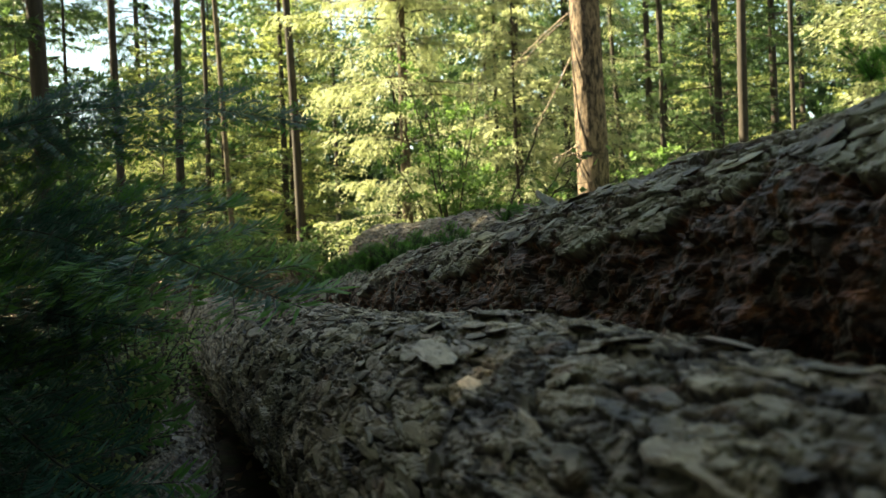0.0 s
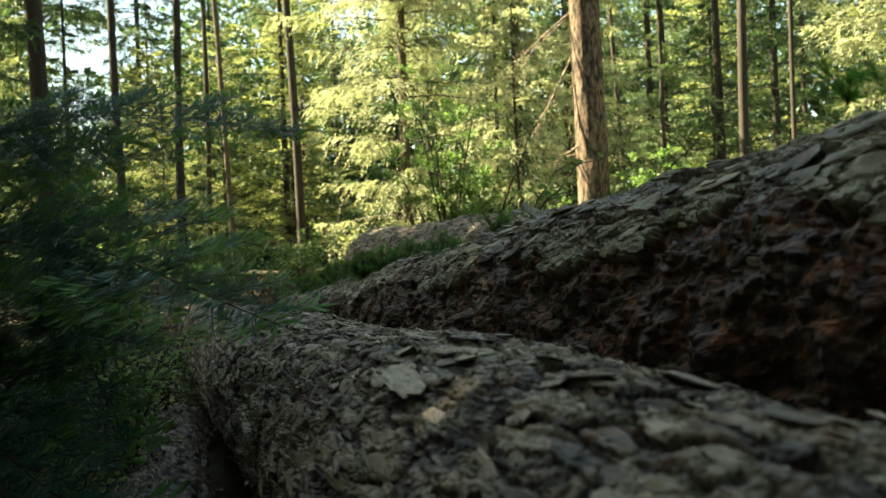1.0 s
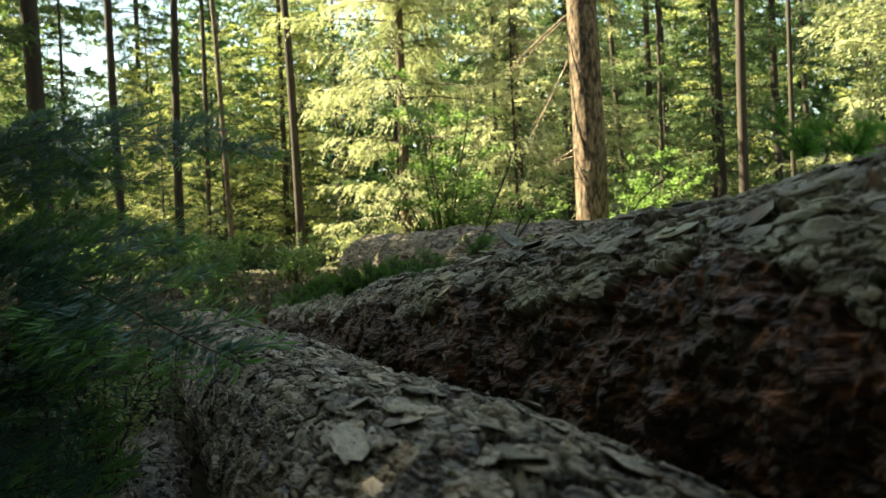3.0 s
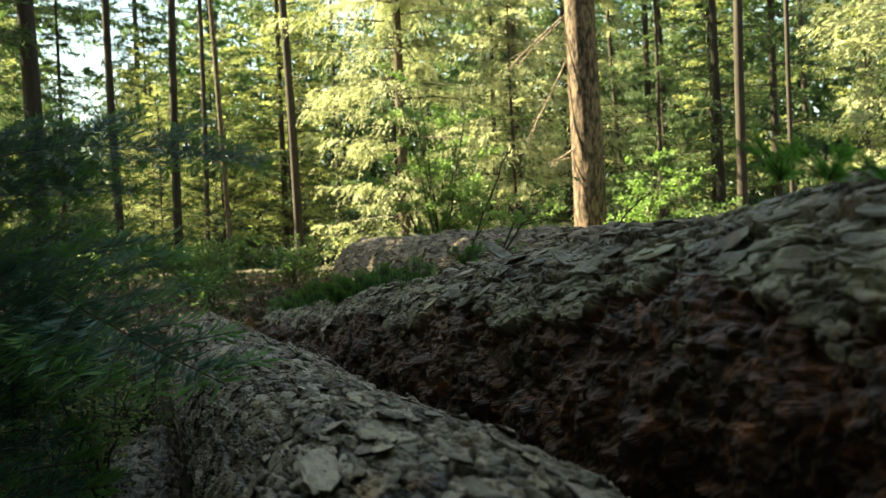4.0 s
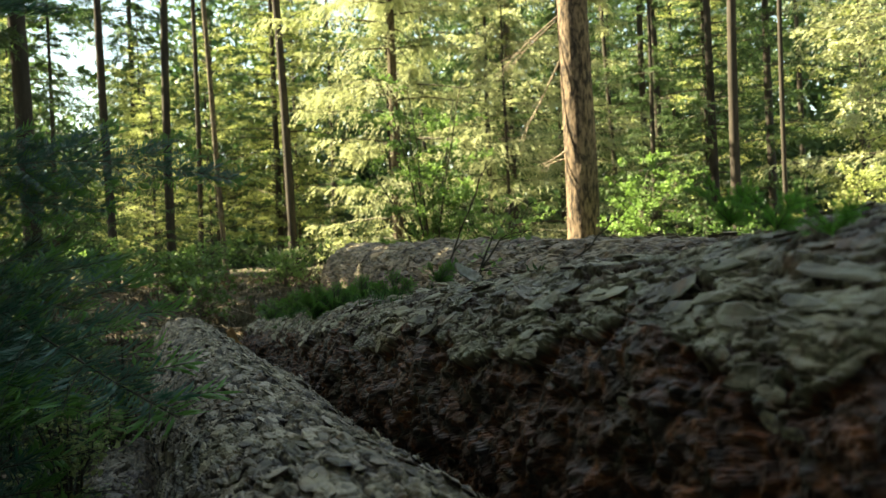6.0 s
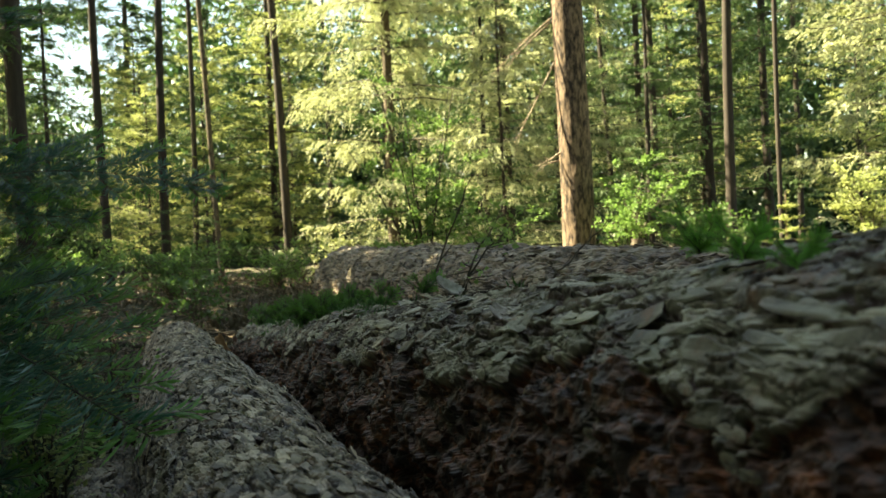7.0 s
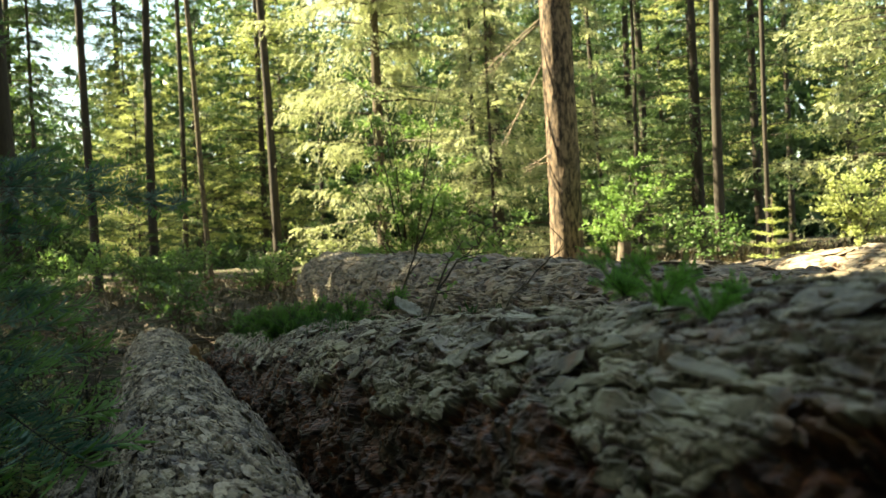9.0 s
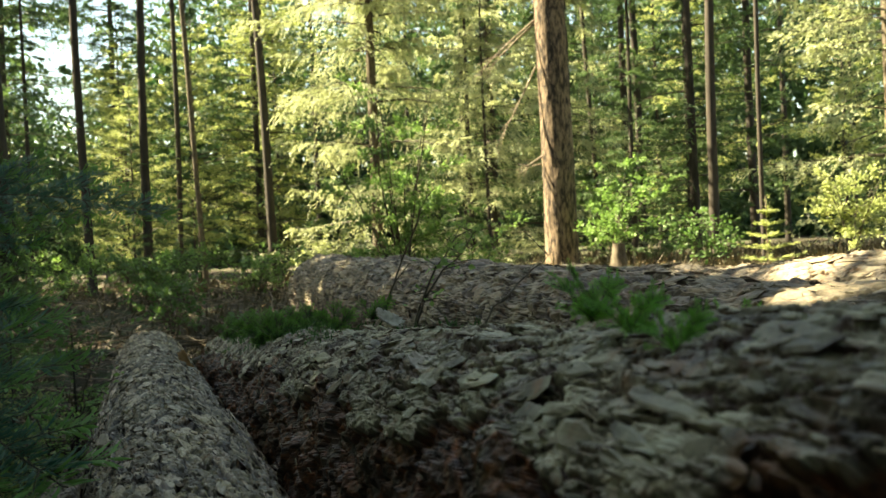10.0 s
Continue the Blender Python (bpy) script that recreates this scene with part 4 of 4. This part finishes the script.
# ---- shrubs and saplings ----
def shrub(label, at, h, spread, stems, leaves, size, mat, seed, lean=(0, 0), name="shrub", base=None):
    rng = np.random.default_rng(seed)
    z = float(ground_z(at[0], at[1])) if base is None else base
    t = thing(name, label, "shrub", (at[0], at[1], z - 0.03))
    pos, way = [], []
    for s in range(stems):
        paths = []
        a = rng.uniform(0, 6.28)
        end = np.array([math.cos(a) * spread * rng.uniform(0.2, 0.7) + lean[0], math.sin(a) * spread * rng.uniform(0.2, 0.7) + lean[1], h * rng.uniform(0.7, 1.05)])
        q = np.linspace(0, 1, 9)[:, None]
        path = end * np.array([1, 1, 1.0]) * np.c_[q ** 1.6, q ** 1.6, q] + rng.normal(0, 0.012, (9, 3)) * q
        paths.append(np.c_[path, np.linspace(0.010, 0.002, 9) * (0.6 + 0.4 * h)])
        for b in range(9):
            k = rng.uniform(0.25, 1.0)
            p = np.array([np.interp(k, q[:, 0], path[:, n]) for n in range(3)])
            a2 = rng.uniform(0, 6.28)
            d = unit(np.array([math.cos(a2), math.sin(a2), rng.uniform(-0.1, 0.6)]))
            l = spread * rng.uniform(0.25, 0.6) * (1.15 - 0.5 * k)
            br = p + d * l * np.linspace(0, 1, 5)[:, None] + np.array([0, 0, -0.1 * l]) * np.linspace(0, 1, 5)[:, None] ** 2
            paths.append(np.c_[br, np.linspace(0.0035, 0.001, 5)])
            m = max(2, leaves // (stems * 9))
            u = rng.random(m) ** 0.7
            pos.append(p + d * (l * u)[:, None] + rng.normal(0, 0.025, (m, 3)))
            way.append(unit(d + rng.normal(0, 0.7, (m, 3))))
        v, f = tubes(paths, 5)
        part("stem", mesh_from("stem", v, f, TWIG_DARK, True), t)
    pos, way = np.concatenate(pos), np.concatenate(way)
    sd = unit(np.cross(way, [0, 0, 1.0] + rng.normal(0, 0.45, way.shape)))
    v, f = blades(pos, way, sd, size * rng.uniform(0.6, 1.2, len(pos)), size * 0.34, 0.25)
    part("foliage", mesh_from("foliage", v, f, mat), t)
    return t


shrub("leafy green shrub with thin dark stems behind the log", (0.10, 12.0), 2.6, 1.5, 7, 6000, 0.05, LEAF, 401)
shrub("leafy green shrub with thin dark stems behind the log", (0.9, 12.2), 1.5, 1.2, 6, 1500, 0.055, LEAF, 402)
shrub("green bush at the foot of the tall pine", (2.95, 15.2), 1.7, 1.3, 9, 3200, 0.06, LEAF, 403)
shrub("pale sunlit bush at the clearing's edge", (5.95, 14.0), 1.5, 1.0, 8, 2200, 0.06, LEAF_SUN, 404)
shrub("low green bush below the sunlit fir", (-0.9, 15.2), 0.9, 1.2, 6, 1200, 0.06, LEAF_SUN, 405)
shrub("thin leafy twig growing on the mossy log", (0.40, 5.0), 0.55, 0.3, 2, 60, 0.045, LEAF, 406, lean=(0.26, 0), base=0.72, name="twig")


# Shaded copy of the leaf material, with the shade in its colour.
LEAF_SHADE = leaf_material("shade_coloured_green_leaves", (0.03, 0.08, 0.02), (0.09, 0.17, 0.05), 0.4)
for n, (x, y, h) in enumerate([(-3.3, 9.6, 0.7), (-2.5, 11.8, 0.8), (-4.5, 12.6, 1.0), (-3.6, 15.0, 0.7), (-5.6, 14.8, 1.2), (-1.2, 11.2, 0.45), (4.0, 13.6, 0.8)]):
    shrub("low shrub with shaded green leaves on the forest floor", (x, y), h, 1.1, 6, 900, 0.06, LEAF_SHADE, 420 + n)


def bare_twig(label, path, r, seed):
    """A thin dead twig with a few short side twigs."""
    rng = np.random.default_rng(seed)
    path = np.array(path, float)
    t = np.linspace(0, 1, len(path))
    q = np.linspace(0, 1, 16)
    main = np.stack([np.interp(q, t, path[:, n]) for n in range(3)], 1) + rng.normal(0, 0.004, (16, 3))
    paths = [np.c_[main, np.linspace(r, r * 0.3, 16)]]
    for k in (5, 8, 10, 12, 14):
        d = unit(main[k] - main[k - 2] + rng.normal(0, 0.05, 3)) * rng.uniform(0.05, 0.12)
        paths.append(np.c_[main[k] + d * np.linspace(0, 1, 4)[:, None], np.linspace(r * 0.5, r * 0.2, 4)])
    v, f = tubes(paths, 5)
    tagged(new("dead_twig", mesh_from("dead_twig", v, f, TWIG_DARK, True)), label, "twig", "twigs on the log")


# Sun flecks on these low bushes are put into the brighter leaf colour.
shrub("low bush beside the grey log with sun flecks in its leaf colour", (-1.42, 4.75), 0.95, 0.5, 7, 750, 0.035, LEAF_SUN, 407)
shrub("low bush beside the grey log with sun flecks in its leaf colour", (-1.65, 6.1), 0.9, 0.6, 6, 600, 0.035, LEAF, 408)
shrub("low bush beside the grey log with sun flecks in its leaf colour", (-1.22, 3.5), 0.62, 0.4, 5, 420, 0.03, LEAF_SUN, 409)
shrub("low shaded bush at the edge of the woods", (-3.6, 15.0), 0.85, 1.3, 8, 1500, 0.06, LEAF, 411)
shrub("low shaded bush at the edge of the woods", (-2.2, 15.6), 0.8, 1.2, 8, 1500, 0.06, LEAF, 412)
shrub("low shaded bush at the edge of the woods", (-5.0, 15.4), 0.9, 1.3, 8, 1500, 0.06, LEAF, 413)
bare_twig("thin dark twig standing up from the mossy log", [(0.27, 4.85, 0.80), (0.35, 4.9, 1.02), (0.50, 4.9, 1.36)], 0.006, 451)
bare_twig("thin bare twig leaning over the log's crest", [(0.62, 3.3, 0.84), (0.77, 3.4, 0.98), (0.89, 3.4, 1.08)], 0.004, 452)


def sapling(label, at, h, seed, mat, tiers=5):
    rng = np.random.default_rng(seed)
    t = thing("fir_sapling", label, "sapling", (at[0], at[1], float(ground_z(at[0], at[1])) - 0.02), "saplings")
    part("stem", trunk_mesh(h, 0.012, 0.004, TWIG, seed, sides=6, rings=10, flare=0), t)
    pos, way = [], []
    for k in range(tiers):
        z = h * (0.2 + 0.75 * k / tiers)
        for a in np.arange(5) * 1.257 + k * 0.5:
            l = 0.42 * h * (1 - k / (tiers + 0.6)) * rng.uniform(0.8, 1.1)
            m = 70
            u = np.linspace(0.1, 1, m)
            d = np.array([math.cos(a), math.sin(a), 0.18])
            pos.append(np.array([0, 0, z]) + d * (l * u)[:, None] + rng.normal(0, 0.006, (m, 3)))
            ac = np.array([-math.sin(a), math.cos(a), 0.1])
            way.append(unit(d * 0.8 + ac * rng.choice([-1, 1], m)[:, None] + rng.normal(0, 0.3, (m, 3))))
    m = 60
    pos.append(np.c_[np.zeros((m, 2)), np.linspace(0.3 * h, h, m)]), way.append(unit(rng.normal(0, 1, (m, 3)) + [0, 0, 0.8]))
    pos, way = np.concatenate(pos), np.concatenate(way)
    sd = unit(np.cross(way, [0, 0, 1.0] + rng.normal(0, 0.4, way.shape)))
    v, f = blades(pos, way, sd, 0.055 * rng.uniform(0.7, 1.2, len(pos)), 0.009, 0.2)
    part("needles", mesh_from("needles", v, f, mat), t)


sapling("small bright fir sapling standing in the sun", (4.53, 13.0), 1.0, 501, LEAF_SUN)
sapling("small bright fir sapling standing in the sun", (1.10, 13.0), 0.8, 502, LEAF_SUN)

# a pale stump
ST = thing("tree_stump", "pale broken stump behind the log pile", "stump", (2.78, 13.5, float(ground_z(2.78, 13.5)) - 0.05))
part("stump", trunk_mesh(0.5, 0.12, 0.07, BARK_TRUNK, 91, sides=24, rings=14, relief=0.15), ST)


# ---- growth and loose pieces on the mossy log ----
def tufts(name, label, pts, per, size, mat, seed, spread=0.03, width=0.06):
    rng = np.random.default_rng(seed)
    n = len(pts) * per
    pos = np.repeat(pts, per, 0) + rng.normal(0, spread, (n, 3)) * [1, 1, 0.25]
    way = unit(rng.normal(0, 0.55, (n, 3)) + [0, 0, 0.8])
    sd = unit(np.cross(way, rng.normal(0, 1, (n, 3))))
    v, f = blades(pos, way, sd, size * rng.uniform(0.4, 1.2, n), size * width, 0.2)
    ob = new(name, mesh_from(name, v, f, mat))
    tagged(ob, label, "moss", kind="stuff")


rng = np.random.default_rng(8)
def on_log(v, y0, y1, j0, j1, n):
    """Places on a log's bark, between two distances and two turns round it."""
    ys = v[:, 0, 1]
    i = np.searchsorted(ys, rng.uniform(y0, y1, n)).clip(0, len(v) - 1)
    j = (rng.uniform(j0, j1, n) * v.shape[1]).astype(int) % v.shape[1]
    return v[i, j]


tufts("moss", "dark green moss and grass tufts on the log", np.concatenate([on_log(vb, 5.4, 7.8, 0.28, 0.52, 44), on_log(vb, 4.2, 5.4, 0.30, 0.42, 16)]), 26, 0.045, MOSS, 601, 0.035, 0.06)
tufts("grass_tuft", "short green tufts on the crest of the log", on_log(vb, 2.3, 4.4, 0.22, 0.34, 12), 16, 0.045, MOSS, 602, 0.015)
FRESH = leaf_material("fresh_bright_green_needles", (0.07, 0.26, 0.035), (0.20, 0.48, 0.09), 0.5)
SPRIG = [bough_meshes(321, 0.2, FRESH, FRESH, 0.0024, 0.75), bough_meshes(322, 0.14, FRESH, FRESH, 0.0024, 0.75)]
SPRIG_DARK = [bough_meshes(323, 0.2, NEEDLE_TIP, MOSS, 0.003, 0.8), bough_meshes(324, 0.14, NEEDLE_TIP, MOSS, 0.003, 0.8)]
for n, (a, tips) in enumerate([((0.87, 1.63, 0.955), [(-0.05, 0.05, 0.05), (0.03, 0.02, 0.06), (-0.02, -0.05, 0.03)]),
                               ((0.83, 1.76, 0.975), [(-0.06, 0.05, 0.06), (0.04, 0.03, 0.06), (-0.02, -0.05, 0.04)]),
                               ((0.79, 1.88, 0.985), [(-0.06, 0.05, 0.09), (0.03, 0.03, 0.07), (-0.04, -0.04, 0.04)]),
                               ((1.01, 1.92, 0.94), [(-0.04, 0.0, 0.06), (0.04, -0.02, 0.05)]),
                               ((0.26, 4.3, 0.83), [(-0.08, 0, 0.07), (0.06, 0.03, 0.08), (0, -0.06, 0.06)])]
                              + [(tuple(p), [(-0.10, -0.02, 0.09), (0.08, 0.02, 0.10), (-0.02, -0.08, 0.05), (0.0, 0.05, 0.14)]) for p in on_log(vb, 4.6, 7.6, 0.27, 0.47, 16)]):
    s = thing("fir_sprig", "small bright green fir sprig growing on the log" if n < 4 else "small dark green fir seedling rooted in the mossy log", "sprig", a, "sprigs on the log")
    for k, b in enumerate(tips):
        for m in range(2):
            c = tuple(np.array(b) * (0.95, 0.85, 0.7)[m] + np.array(((0, 0, 0), (0.03, 0.02, 0.015), (-0.02, -0.03, -0.01))[m]))
            add_bough(s, (SPRIG if n < 4 else SPRIG_DARK)[(k + m) % 2], (0, 0, 0), c, 0.7 * k + 1.1 * m)


def slab(label, at, size, turn, tilt, mat, seed, name="bark_slab"):
    """A curled, ragged slab of loose bark or wood."""
    rng = np.random.default_rng(seed)
    nu, nv = 16, 9
    u, w = np.meshgrid(np.linspace(-1, 1, nu), np.linspace(-1, 1, nv), indexing="ij")
    rag = 1 + 0.18 * wavy(rng, u, w, 0.6)
    x, y = u * size[0] / 2 * rag, w * size[1] / 2 * (1 - 0.35 * u * u) * rag
    z = 0.5 * y * y / size[1] + 0.8 * x * x / size[0] * (x > 0) + 0.0025 * wavy(rng, x, y, 0.05)
    top, bot = np.stack([x, y, z + size[2]], -1).reshape(-1, 3), np.stack([x, y, z], -1).reshape(-1, 3)
    i, j = np.meshgrid(np.arange(nu - 1), np.arange(nv - 1), indexing="ij")
    q = np.stack([i * nv + j, (i + 1) * nv + j, (i + 1) * nv + j + 1, i * nv + j + 1], -1).reshape(-1, 4)
    rim = [k * nv for k in range(nu)] + [(nu - 1) * nv + k for k in range(1, nv)] + [k * nv + nv - 1 for k in range(nu - 2, -1, -1)] + [k for k in range(nv - 2, 0, -1)]
    rim = np.array(rim)
    nx = np.roll(rim, -1)
    n = nu * nv
    f = np.concatenate([q, q[:, ::-1] + n, np.stack([nx, rim, rim + n, nx + n], -1)])
    ob = new(name, mesh_from(name, np.concatenate([top, bot]), f, mat, True, tint=np.full(2 * n, 0.8), torn=np.full(2 * n, 0.1), lengthwise=np.r_[top[:, 0], bot[:, 0]], across=np.r_[top[:, 1], bot[:, 1]]))
    ob.matrix_basis = Matrix.Translation(at) @ Euler((radians(tilt[0]), radians(tilt[1]), radians(turn))).to_matrix().to_4x4()
    tagged(ob, label, "bark")


slab("pale peeled bark piece curling on the mossy log", (0.36, 3.62, 0.875), (0.09, 0.06, 0.006), 35, (48, 30), PALE, 701)
slab("smooth pale wood chip on the log", (0.50, 2.54, 0.845), (0.10, 0.035, 0.008), 108, (-32, -4), PALE, 702, "wood_chip")
slab("orange split wood at the end of the mossy log", (-1.07, 6.62, 0.44), (0.16, 0.06, 0.012), 20, (75, 70), CUT, 703, "split_wood")


# ---- forest floor litter ----
def litter():
    rng = np.random.default_rng(9)
    n = 14000
    y = rng.uniform(2.0, 21, n)
    x = rng.uniform(-0.5, 0.5, n) * (y + 4)
    z = ground_z(x, y) + rng.uniform(0.0, 0.08, n)
    way = unit(np.stack([rng.normal(0, 1, n), rng.normal(0, 1, n), rng.normal(0, 0.45, n)], 1))
    sd = unit(np.cross(way, [0, 0, 1.0] + rng.normal(0, 0.4, (n, 3))))
    v, f = blades(np.stack([x, y, z], 1), way, sd, rng.uniform(0.04, 0.09, n), 0.018, 0.4)
    tagged(new("leaf_litter", mesh_from("leaf_litter", v, f, LITTER)), "dry brown leaves strewn over the forest floor", "litter", kind="stuff")
    m = 900
    y = rng.uniform(6.5, 24, m)
    x = rng.uniform(-0.5, 0.45, m) * (y + 2)
    tufts("undergrowth", "low green undergrowth between the trees", np.stack([x, y, ground_z(x, y)], 1), 26, 0.24, UNDER, 610, 0.12, 0.04)
    paths = []
    for _ in range(800):
        y = 7.5 + 10 * rng.random() ** 1.6
        x = rng.uniform(-0.40, 0.12) * (y + 1)
        a, l = rng.uniform(0, 6.28), rng.uniform(0.25, 1.1)
        q = np.linspace(-0.5, 0.5, 6)
        px, py = x + np.cos(a) * l * q + rng.normal(0, 0.015, 6), y + np.sin(a) * l * q + rng.normal(0, 0.015, 6)
        pz = ground_z(px, py) + 0.02 + rng.uniform(0, 0.3) * (q + 0.5) * l
        paths.append(np.c_[px, py, pz, np.linspace(0.009, 0.003, 6) * rng.uniform(0.5, 1.4)])
    v, f = tubes(paths, 5)
    tagged(new("brushwood", mesh_from("brushwood", v, f, TWIG, True)), "tangle of dry brown twigs on the ground", "brushwood", kind="stuff")


litter()


def fallen_branch(label, a, b, r, seed):
    rng = np.random.default_rng(seed)
    a, b = np.array(a, float), np.array(b, float)
    q = np.linspace(0, 1, 14)[:, None]
    path = a + (b - a) * q + rng.normal(0, 0.02, (14, 3))
    paths = [np.c_[path, np.linspace(r, r * 0.4, 14)]]
    for k in (4, 7, 9, 11):
        d = (b - a) * 0.25 + rng.normal(0, 0.15, 3)
        d[2] = abs(d[2])
        paths.append(np.c_[path[k] + d * np.linspace(0, 1, 5)[:, None], np.linspace(r * 0.5, 0.002, 5)])
    v, f = tubes(paths, 7)
    tagged(new("fallen_branch", mesh_from("fallen_branch", v, f, TWIG_DARK, True)), label, "branch", "fallen branches")


fallen_branch("dark fallen branch lying across the moss", (-3.6, 11.0, 0.12), (-1.2, 10.6, 0.22), 0.035, 801)
fallen_branch("dark fallen branch lying across the moss", (-2.2, 9.4, 0.05), (-0.6, 11.5, 0.32), 0.03, 802)
fallen_branch("bare fallen branch among brown twigs", (-1.8, 12.5, 0.3), (0.2, 13.5, 0.5), 0.03, 803)
